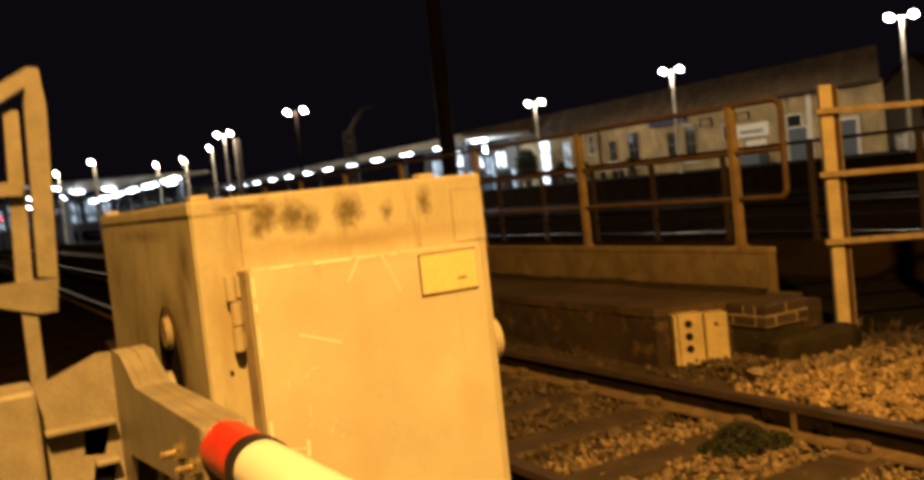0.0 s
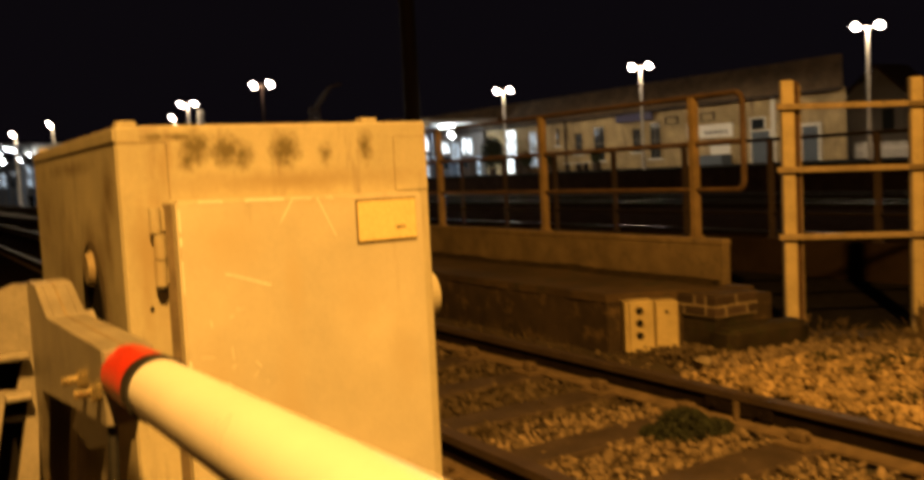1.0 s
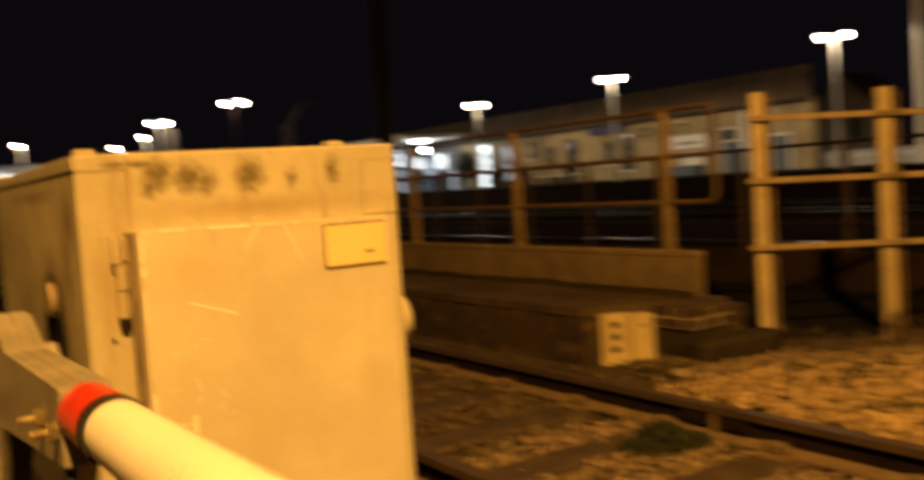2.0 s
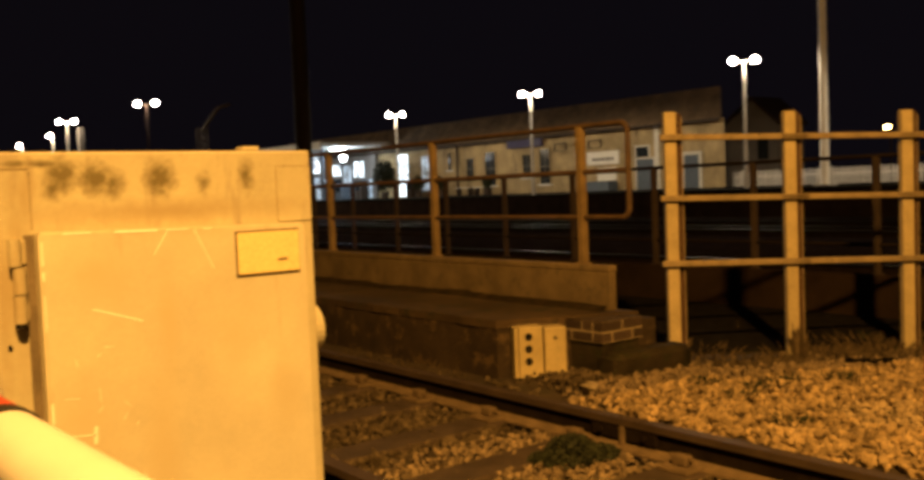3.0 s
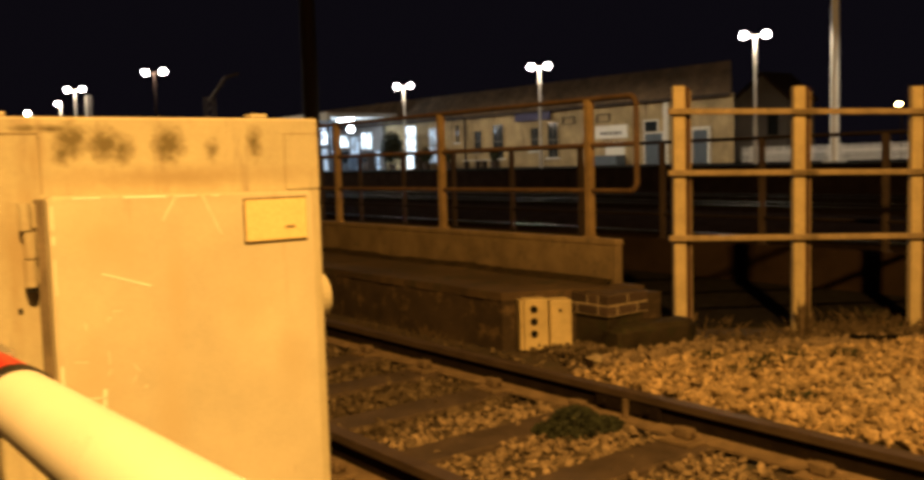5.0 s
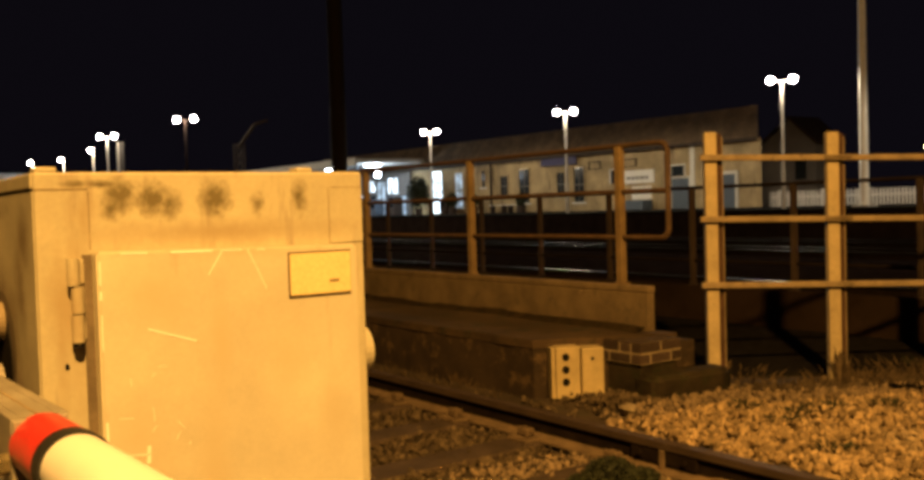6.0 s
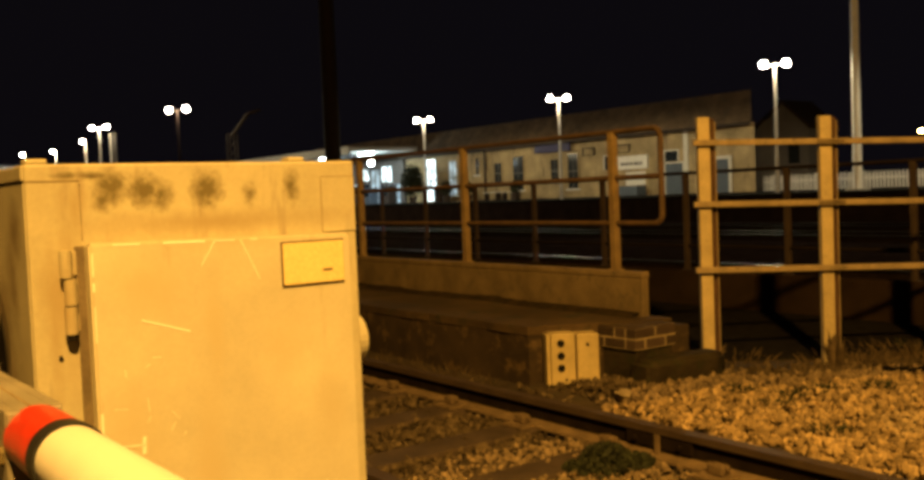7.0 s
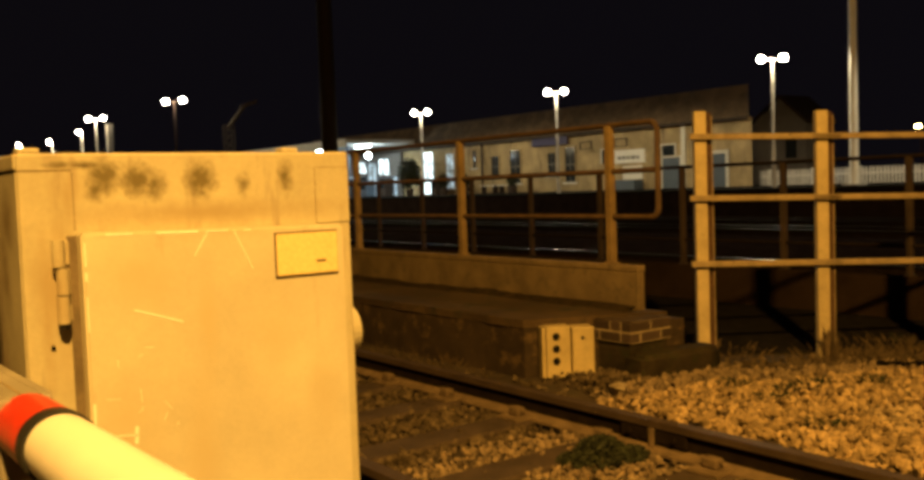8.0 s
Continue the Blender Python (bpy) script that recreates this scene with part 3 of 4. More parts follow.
def fence():
    ob = thing("fence", "cream post and rail fence with rusted channel posts", "fence")
    xs = [3.546, 4.33, 5.115, 5.90, 6.685]
    drop = [0.0, 0.021, 0.042, 0.063, 0.084]
    bases = (-0.16, -0.18, -0.2, -0.22, -0.24)
    turn = math.atan(-0.654)
    for x, base, d in zip(xs, bases, drop):
        m = Matrix.Translation((x, fence_line(x), -d)) @ Matrix.Rotation(turn, 4, "Z")
        bm = B()
        box(bm, -0.05, 0.042, -0.03, 0.03, base, 1.765, 0.006, m)
        p = part("post", bm, POST, ob)
        bm = B()
        box(bm, 0.043, 0.086, 0.0, 0.06, base, 1.755, 0.004, m)
        part("rusted_flange", bm, POSTSIDE, p, "rust-brown steel flange of the post")
        bm = B()
        box(bm, 0.087, 0.095, -0.004, 0.06, base, 1.73, 0.002, m)
        part("edge_strip", bm, FENCERAIL, p, "faded cream edge of the post")
    for z in (1.572, 1.112, 0.618):
        for k, (a, b) in enumerate(zip(xs, xs[1:])):
            bm = B()
            lap = 0.13
            run = (b - a) / math.cos(turn)
            q = Matrix.Translation((a, fence_line(a), z - drop[k])) @ Matrix.Rotation(turn, 4, "Z") @ Matrix.Rotation(0.021 / run, 4, "Y")
            box(bm, -0.10, run + lap, -0.075 if z < 1 else -0.07, -0.034, -0.022, 0.022, 0.007, q)
            part("rail", bm, FENCERAIL, ob)
    return ob


fence()

# ---------------------------------------------------------------- barrier machine
plain_part = part
CX0, CX1, CTOP, CDEEP = -1.776, -1.164, 1.33, 1.07


machine = thing("barrier_machine", "level crossing barrier machine with cream cabinet and lowered white boom", "barrier machine")


def cabinet():
    ob = machine

    def part(name, bm, material, parent=None, label="", smooth=False):
        bmesh.ops.translate(bm, verts=bm.verts, vec=(CX0, 0, -0.2))
        return plain_part(name, bm, material, parent, label, smooth)

    w, h = CX1 - CX0, CTOP + 0.2
    bm = B()
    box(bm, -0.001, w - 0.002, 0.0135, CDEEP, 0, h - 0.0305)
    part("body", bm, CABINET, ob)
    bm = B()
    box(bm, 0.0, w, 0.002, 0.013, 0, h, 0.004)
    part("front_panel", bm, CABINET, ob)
    bm = B()
    box(bm, -0.003, w, 0.0135, CDEEP + 0.006, h - 0.027, h - 0.001, 0.003)
    part("lid", bm, CABINET, ob)
    bm = B()
    box(bm, 0.001, w - 0.004, 0.0137, CDEEP - 0.002, h - 0.0304, h - 0.0272)
    part("lid_seal", bm, POSTSIDE, ob, "dirty seal under the lid")
    # pressed seams of the front
    for a, b, c, d in ((0.0, 0.084, h - 0.0295, h - 0.0272), (0.0835, 0.0855, h - 0.13, h - 0.033), (0.0855, 0.115, h - 0.021, h - 0.0195), (0.5355, 0.5365, h - 0.139, h - 0.032), (0.5365, 0.61, h - 0.0306, h - 0.0295), (0.5815, 0.5835, 0.3, h - 0.146)):
        bm = B()
        box(bm, a, b, 0.0012, 0.0024, c, d)
        part("seam", bm, SEAM, ob)
    for x, y in ((0.022, 0.03), (w - 0.12, 0.03), (0.022, CDEEP - 0.05)):
        bm = B()
        box(bm, x - 0.017, x + 0.017, y - 0.017, y + 0.017, h, h + 0.009, 0.003)
        part("lid_stud", bm, CABINET, ob)
    bm = B()
    prism(bm, [(0.086, 0.12), (0.579, 0.12), (0.579, h - 0.143), (0.086, h - 0.134)], "y", -0.028, 0.001)
    bmesh.ops.bevel(bm, geom=bm.edges[:], offset=0.004, segments=2, affect="EDGES")
    door = part("door", bm, DOORPAINT, ob, "scuffed door with bright scratches")
    bm = B()
    box(bm, 0.4305, 0.5625, -0.0305, -0.0282, h - 0.2375, h - 0.1525)
    part("plate_gasket", bm, POSTSIDE, door)
    bm = B()
    box(bm, 0.433, 0.561, -0.0325, -0.0307, h - 0.234, h - 0.155, 0.002)
    plate = part("plate", bm, LABEL, door, "plain yellow label plate")
    bm = B()
    box(bm, 0.515, 0.535, -0.0337, -0.0327, h - 0.212, h - 0.208)
    part("marking", bm, GRIMESHADE, plate)
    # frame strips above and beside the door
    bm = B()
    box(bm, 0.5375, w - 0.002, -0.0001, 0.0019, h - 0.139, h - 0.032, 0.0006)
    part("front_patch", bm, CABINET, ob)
    # brown strip paints the shade in the gap beside the hinge
    bm = B()
    box(bm, 0.070, 0.0855, -0.002, 0.003, 0.12, h - 0.138)
    part("door_gap", bm, GRIMESHADE, ob, "rust-stained strip with the door gap's shade in its colour")
    bm = B()
    for x, z0, z1 in ((0.052, h - 0.188, h - 0.143), (0.0575, h - 0.234, h - 0.1905), (0.056, h - 0.282, h - 0.2365)):
        tube(bm, (x, -0.013, z0), (x, -0.013, z1), 0.0105, seg=16)
        box(bm, x, 0.072, -0.005, 0.003, z0 + 0.002, z1 - 0.002, 0.002)
    part("hinge", bm, CABINET, ob, smooth=False)
    bm = B()
    tube(bm, (0.056, -0.013, h - 0.291), (0.056, -0.013, h - 0.2825), 0.0085, seg=12)
    part("hinge_pin", bm, DARK, ob)
    bm = B()
    tube(bm, (0.04, -0.001, h - 0.325), (0.04, 0.004, h - 0.32), 0.0035, seg=10)
    part("rivet", bm, DARK, ob)
    # shaft opening on the flank
    bm = B()
    tube(bm, (-0.001, 0.32, h - 0.335), (0.006, 0.32, h - 0.335), 0.125, seg=40)
    boss = part("shaft_boss", bm, GRIMESHADE, ob, "greasy stained shaft surround")
    # flat black disc paints the darkness of the recess round the shaft
    bm = B()
    tube(bm, (-0.004, 0.31, h - 0.340), (-0.0012, 0.31, h - 0.340), 0.085, seg=40)
    part("recess_shade", bm, DARK, boss, "black disc painted for the shade in the shaft recess")
    bm = B()
    tube(bm, (-0.016, 0.30, h - 0.265), (-0.0041, 0.30, h - 0.265), 0.030, 0.036, seg=24)
    part("roller", bm, CABINET, boss)
    bm = B()
    tube(bm, (-0.06, 0.33, h - 0.39), (-0.0041, 0.33, h - 0.39), 0.04, seg=24)
    part("shaft", bm, STEEL, boss)
    # round cap on the other flank
    bm = B()
    tube(bm, (w - 0.002, 0.055, h - 0.365), (w + 0.02, 0.055, h - 0.365), 0.055, 0.05, seg=28)
    part("side_cap", bm, CABINET, ob, smooth=False)
    # scratches on the door
    for x0, z0, x1, z1, t in ((0.166, h - 0.270, 0.25, h - 0.299, 0.0016), (0.276, h - 0.185, 0.303, h - 0.142, 0.0009), (0.352, h - 0.143, 0.386, h - 0.217, 0.0008),
                              (0.125, h - 0.1385, 0.17, h - 0.1395, 0.0016), (0.21, h - 0.140, 0.285, h - 0.1415, 0.0022), (0.30, h - 0.142, 0.34, h - 0.1427, 0.0012), (0.37, h - 0.1432, 0.385, h - 0.1435, 0.001),
                              (0.16, h - 0.47, 0.158, h - 0.50, 0.003), (0.115, h - 0.48, 0.16, h - 0.485, 0.0012), (0.0905, h - 0.15, 0.0905, h - 0.19, 0.0012), (0.0905, h - 0.2, 0.0905, h - 0.215, 0.0018),
                              (0.0905, h - 0.24, 0.0905, h - 0.30, 0.0009), (0.092, h - 0.42, 0.092, h - 0.455, 0.002), (0.10, h - 0.5, 0.13, h - 0.505, 0.0009), (0.12, h - 0.53, 0.115, h - 0.59, 0.0009)):
        bm = B()
        d = Vector((x1 - x0, 0, z1 - z0))
        m = Matrix.Translation((x0, -0.0284, z0)) @ Matrix.Rotation(math.atan2(-d.z, d.x), 4, "Y")
        box(bm, 0, d.length, -0.0004, 0.0002, -t, t, 0, m)
        part("scratch", bm, SCRATCH, door)
    rng = np.random.default_rng(33)
    for _ in range(14):
        x, z = 0.1 + abs(rng.normal(0, 0.07)), h - rng.uniform(0.33, 0.62)
        bm = B()
        m = Matrix.Translation((x, -0.0284, z)) @ Matrix.Rotation(rng.uniform(-1.7, 1.7), 4, "Y")
        box(bm, 0, rng.uniform(0.006, 0.03), -0.0003, 0.0002, -0.0005, 0.0005, 0, m)
        part("scuff", bm, SCRATCH, door)
    return ob


cabinet()


def boom():
    p, d = Vector((-1.867, -0.3, 0.980)), Vector((-0.024, -1, 0.049)).normalized()

    def on(s):
        return p + d * s
    bm = B()
    tube(bm, on(0.332), on(6.5), 0.0355, seg=48)
    ob = part("boom", bm, WHITE, machine, "glossy white boom", smooth=True)
    bm = B()
    tube(bm, on(0.298), on(0.3318), 0.0385, seg=48)
    part("band", bm, RUBBER, ob, "black rubber band", smooth=True)
    bm = B()
    tube(bm, on(0.158), on(0.2978), 0.0375, seg=48)
    part("collar", bm, RED, ob, "red painted collar", smooth=True)
    return ob


boom()


def arm():
    x0, x1 = -1.905, -1.842
    outline = [(-0.455, 1.022), (0.03, 1.010), (0.16, 1.056), (0.25, 1.056), (0.62, 0.985), (0.62, 0.50), (0.40, 0.50), (0.17, 0.86), (-0.2, 0.90), (-0.455, 0.925)]
    bm = B()
    prism(bm, outline, "x", x0, x0 + 0.012)
    ob = outer = part("arm", bm, STEEL, machine, "grey steel arm plate")
    bm = B()
    prism(bm, outline, "x", x1 - 0.012, x1)
    part("inner_plate", bm, STEEL, ob)
    top = [(-0.455, 1.022), (0.03, 1.010), (0.16, 1.056), (0.25, 1.056), (0.62, 0.985)]
    low = [(y, z - 0.012) for y, z in top[::-1]]
    bm = B()
    prism(bm, top + low, "x", x0 + 0.0125, x1 - 0.0125)
    part("top_flange", bm, STEEL, ob)
    bm = B()
    box(bm, x0 + 0.001, x1 - 0.001, -0.462, -0.4555, 0.925, 1.021, 0.002)
    part("end_plate", bm, STEEL, ob)
    # yoke plate across the back of the arm, pierced by two openings
    bm = B()
    prism(bm, [(-1.906, 1.05), (-1.93, 1.052), (-2.05, 1.005), (-2.05, 0.915), (-1.906, 0.915)], "y", 0.262, 0.275)
    prism(bm, [(-2.05, 0.9145), (-1.972, 0.9145), (-1.978, 0.853), (-1.960, 0.838), (-1.981, 0.73), (-2.02, 0.55), (-2.05, 0.55)], "y", 0.262, 0.275)
    prism(bm, [(-1.978, 0.853), (-1.939, 0.848), (-1.918, 0.838), (-1.960, 0.838)], "y", 0.262, 0.275)
    prism(bm, [(-1.906, 0.9145), (-1.922, 0.9145), (-1.939, 0.848), (-1.918, 0.838), (-1.940, 0.73), (-1.975, 0.55), (-1.92, 0.55), (-1.906, 0.78)], "y", 0.262, 0.275)
    part("yoke_plate", bm, STEEL, ob)
    # added black backing, so that the yoke openings look dark
    bm = B()
    box(bm, -2.05, -1.906, 0.34, 0.352, 0.5, 0.93)
    part("shade_plate", bm, DARK, ob, "black plate added to darken the yoke openings")
    for x2, x3, z in ((-2.045, -1.915, 0.915), (-1.962, -1.917, 0.838)):
        bm = B()
        box(bm, x2, x3, 0.225, 0.2615, z - 0.002, z + 0.009, 0.003)
        part("lip", bm, STEEL, ob)
    bm = B()
    prism(bm, [(-0.15, 0.897), (-0.30, 0.909), (-0.41, 0.918), (-0.375, 0.880), (-0.22, 0.838), (-0.06, 0.838)], "x", x0 + 0.014, x1 - 0.014)
    part("gusset", bm, STEEL, ob)
    bm = B()
    prism(bm, [(y, z + 0.0008) for y, z in top[:4]] + [(y, z - 0.002) for y, z in top[:4]][::-1], "x", (x0 + x1) / 2 - 0.0015, (x0 + x1) / 2 + 0.0015)
    part("weld_seam", bm, SEAM, ob)
    for y, z in ((-0.43, 0.966), (-0.33, 0.966)):
        bm = B()
        tube(bm, (x0 - 0.012, y, z), (x0 - 0.0004, y, z), 0.013, seg=6)
        tube(bm, (x0 - 0.032, y, z), (x0 - 0.0121, y, z), 0.006, seg=12)
        part("bolt", bm, BRASS, ob, "shiny plated bolt")
    bm = B()
    prism(bm, [(-0.40, 0.915), (-0.36, 0.915), (0.10, 0.40), (0.02, 0.40)], "x", x0 + 0.02, x0 + 0.045)
    part("strut", bm, STEEL, ob)
    bm = B()
    pts = [(-1.895, -0.44, 0.93), (-1.90, -0.45, 0.85), (-1.89, -0.44, 0.75), (-1.88, -0.40, 0.6), (-1.87, -0.36, 0.4)]
    for a, b in zip(pts, pts[1:]):
        tube(bm, a, b, 0.007, seg=8)
    part("cable", bm, RUBBER, ob, "black cable hanging below the arm", smooth=True)
    bm = B()
    box(bm, -2.45, -2.052, 0.20, 0.34, 0.52, 1.012, 0.01)
    part("counterweight", bm, STEEL, ob, "grey counterweight slab")
    return ob


arm()


def guard():
    """A welded loop of flat bar with cut corners on a tall stem behind the barrier machine."""
    ob = thing("guard_frame", "tall cream steel loop frame on a stem beside the track", "frame")

    def bar(name, outline, y0, y1):
        bm = B()
        prism(bm, outline, "y", y0, y1)
        part(name, bm, STEEL, ob)

    bar("front_upright", [(-1.873, 1.139), (-1.806, 1.128), (-1.770, 1.775), (-1.781, 1.915), (-1.821, 1.919), (-1.845, 1.782)], 2.101, 2.166)
    bar("top_bar", [(-1.822, 1.919), (-1.822, 1.857), (-1.962, 1.773), (-2.074, 1.773), (-2.074, 1.838), (-1.962, 1.838)], 2.11, 2.222)
    bar("back_upright", [(-1.947, 1.120), (-1.888, 1.120), (-1.862, 1.769), (-1.914, 1.769)], 2.170, 2.218)
    bar("middle_bar", [(-1.888, 1.447), (-1.884, 1.499), (-2.111, 1.506), (-2.111, 1.454)], 2.12, 2.1695)
    bar("bottom_bar", [(-1.806, 1.126), (-1.824, 1.003), (-1.888, 1.003), (-2.111, 1.074), (-2.111, 1.120)], 2.091, 2.222)
    bar("stem", [(-1.944, 1.027), (-1.891, 1.001), (-1.891, -0.2), (-1.947, -0.2)], 2.11, 2.157)
    return ob


guard()

plinth = tagged(part("cabinet_plinth", box(B(), -2.5, -1.05, -0.15, 1.15, -0.35, -0.2, 0.02), CONCRETE), "concrete plinth under the barrier cabinet", "plinth", kind="structure")

# ---------------------------------------------------------------- station: platforms, building, canopies
PLAT = 0.915


def platform(name, x0, x1, y0, y1, label):
    ob = thing(name, label, "platform", kind="structure")
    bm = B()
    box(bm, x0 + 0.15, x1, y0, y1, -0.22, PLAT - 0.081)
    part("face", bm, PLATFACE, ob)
    bm = B()
    box(bm, x0, x1, y0, y1, PLAT - 0.08, PLAT, 0.02)
    part("coping", bm, TARMAC, ob)
    return ob


platform("platform_far", 25.2, 46, 2, 200, "station platform with dark surfacing before the building")
platform("platform_island", 11.2, 15.2, 33, 200, "island platform with dark surfacing between tracks")

BX = 33.0
station = thing("station_building", "long cream stone station building with a brown tiled roof", "building")
WALLTOP = 4.0
bm = B()
SLANT = 0.7236  # the near end of the building follows the slant of the road
prism(bm, [(BX, 23.85), (BX + 5.5, 23.85 + 5.5 * SLANT), (BX + 5.5, 66), (BX, 66)], "z", PLAT, WALLTOP)
part("wall", bm, RENDER, station)
bm = B()
prism(bm, [(BX - 0.35, WALLTOP), (BX + 0.55, 5.50), (BX + 4.6, 5.8), (BX + 5.6, WALLTOP)], "y", 23.75, 66)
for v in bm.verts:
    if v.co.y < 24:
        v.co.y += (v.co.x - BX + 0.35) * SLANT
part("roof", bm, ROOF, station)
bm = B()
box(bm, BX - 0.42, BX - 0.34, 23.8, 66, WALLTOP - 0.12, WALLTOP, 0.01)
part("gutter", bm, DARKRAIL, station)


def opening(name, y0, y1, z0, z1, fill, fill_label, sill=True, frame=0.07):
    """A framed opening on the long wall."""
    bm = B()
    for a, b, c, d in ((y0 - frame, y0, z0, z1), (y1, y1 + frame, z0, z1), (y0 - frame, y1 + frame, z1, z1 + frame)):
        box(bm, BX - 0.06, BX + 0.04, a, b, c, d)
    fr = part(name, bm, RENDER if sill else FRAMEWHITE, station)
    bm = B()
    box(bm, BX - 0.02, BX + 0.03, y0 + 0.003, y1 - 0.003, z0, z1 - 0.003)
    part("pane" if "window" in name else "leaf", bm, fill, fr, fill_label)
    if "window" in name and sill:
        ym, zm = (y0 + y1) / 2, (z0 + z1) / 2
        bm = B()
        box(bm, BX - 0.035, BX - 0.021, y0 + 0.003, y1 - 0.003, zm - 0.03, zm + 0.03)
        box(bm, BX - 0.033, BX - 0.0215, ym - 0.02, ym + 0.02, z0, z1 - 0.003)
        part("glazing_bars", bm, GREYWALL, fr)
    if sill:
        bm = B()
        box(bm, BX - 0.14, BX + 0.02, y0 - 0.12, y1 + 0.12, z0 - 0.1, z0 - 0.002)
        part("sill", bm, FRAMEWHITE, fr)
    return fr


opening("window", 43.85, 44.2, 2.5, 3.55, PANE, "dark sash window")
opening("window", 41.65, 42.35, 1.9, 3.1, PANE, "dark sash window")
opening("window", 39.65, 40.6, 1.45, 3.4, PANE, "dark sash window")
opening("window", 36.65, 37.3, 1.8, 3.05, PANE, "dark sash window")
opening("window", 35.1, 35.9, 1.4, 3.3, PANE, "dark tall window")
opening("window", 32.75, 33.1, 2.3, 3.0, PANE, "small dark window", False)
opening("window", 46.2, 47.0, 1.3, 3.5, SOFTGLOW, "dimly lit bluish window")
opening("window", 48.5, 49.7, 1.0, 3.7, HALLGLOW, "brightly lit white window")
opening("door", 27.9, 29.0, PLAT + 0.005, 2.4, BLUEDOOR, "blue-grey door", False)
opening("window", 28.2, 29.0, 2.5, 3.0, PANE, "dark fanlight", False)
opening("door", 25.25, 26.1, PLAT + 0.005, 2.45, BLUEDOOR, "blue-grey door", False, 0.15)
for y, z0, z1 in ((27.7, PLAT, WALLTOP - 0.1), (32.6, PLAT, WALLTOP - 0.1)):
    bm = B()
    box(bm, BX - 0.05, BX - 0.001, y - 0.13, y + 0.13, z0 + 0.01, z1)
    part("pilaster", bm, FRAMEWHITE, station)
bm = B()
tube(bm, (BX - 0.1, 43.2, PLAT), (BX - 0.1, 43.2, WALLTOP - 0.05), 0.07, seg=10)
part("drainpipe", bm, DARKRAIL, station)

bm = B()
box(bm, BX - 0.25, BX - 0.15, 35.5, 38.4, 3.46, 3.92, 0.01)
sign = tagged(part("station_sign", bm, SIGNBLUE), "dark blue station name board on the wall", "sign")
board = thing("white_sign", "white notice board with a faint line of writing", "sign")
bm = B()
box(bm, BX - 0.09, BX - 0.01, 30.1, 32.3, 2.25, 2.92, 0.01)
part("panel", bm, SIGNWHITE, board)
for i, (a, b) in enumerate(((30.45, 30.62), (30.68, 31.0), (31.06, 31.3), (31.36, 31.62), (31.68, 31.9))):
    bm = B()
    box(bm, BX - 0.097, BX - 0.091, a, b, 2.45, 2.6)
    part("writing_bar", bm, GREYWALL, board)
bench = tagged(part("storage_bin", box(B(), BX - 0.9, BX - 0.2, 30.1, 32.0, PLAT, 1.4, 0.03), BLUEDOOR), "dark blue-grey storage bin on the platform", "bin")
poster = tagged(part("poster_case", box(B(), BX - 0.07, BX - 0.01, 30.3, 31.6, 1.42, 2.1, 0.01), SIGNWHITE), "pale poster case on the station wall", "poster")
for y in (33.9, 31.4):
    br = thing("lamp_bracket", "dark square lamp bracket under the eaves", "bracket", "brackets under the eaves", at=(BX - 0.4, y, 3.45))
    bm = B()
    for a, b, c, d in ((-0.45, 0.45, 0.0, 0.06), (-0.45, -0.39, -0.32, 0.0), (0.39, 0.45, -0.32, 0.0), (-0.45, 0.45, -0.36, -0.32)):
        box(bm, -0.03, 0.03, a, b, c, d)
    part("frame", bm, DARKRAIL, br)

# open canopy and lit concourse at the further end of the building
canopy = thing("platform_canopy", "white platform canopy with bright strip lights along the station", "canopy")
bm = B()
box(bm, 27.5, BX - 0.4, 50, 175, 4.35, 4.62, 0.03)
part("roof", bm, FRAMEWHITE, canopy)
bm = B()
box(bm, 27.35, 27.5, 50, 175, 4.15, 4.66, 0.01)
part("fascia", bm, FRAMEWHITE, canopy)
for i in range(14):
    y = 52 + 9 * i
    bm = B()
    tube(bm, (28.6, y, PLAT), (28.6, y, 4.35), 0.09, seg=10)
    part("column", bm, BLUEDOOR, canopy)
for i in range(21):
    y = 51.5 + 5.6 * i
    bm = B()
    box(bm, 29.8, 30.1, y, y + 1.5, 4.24, 4.34, 0.01)
    part("strip_light", bm, TUBE, canopy)

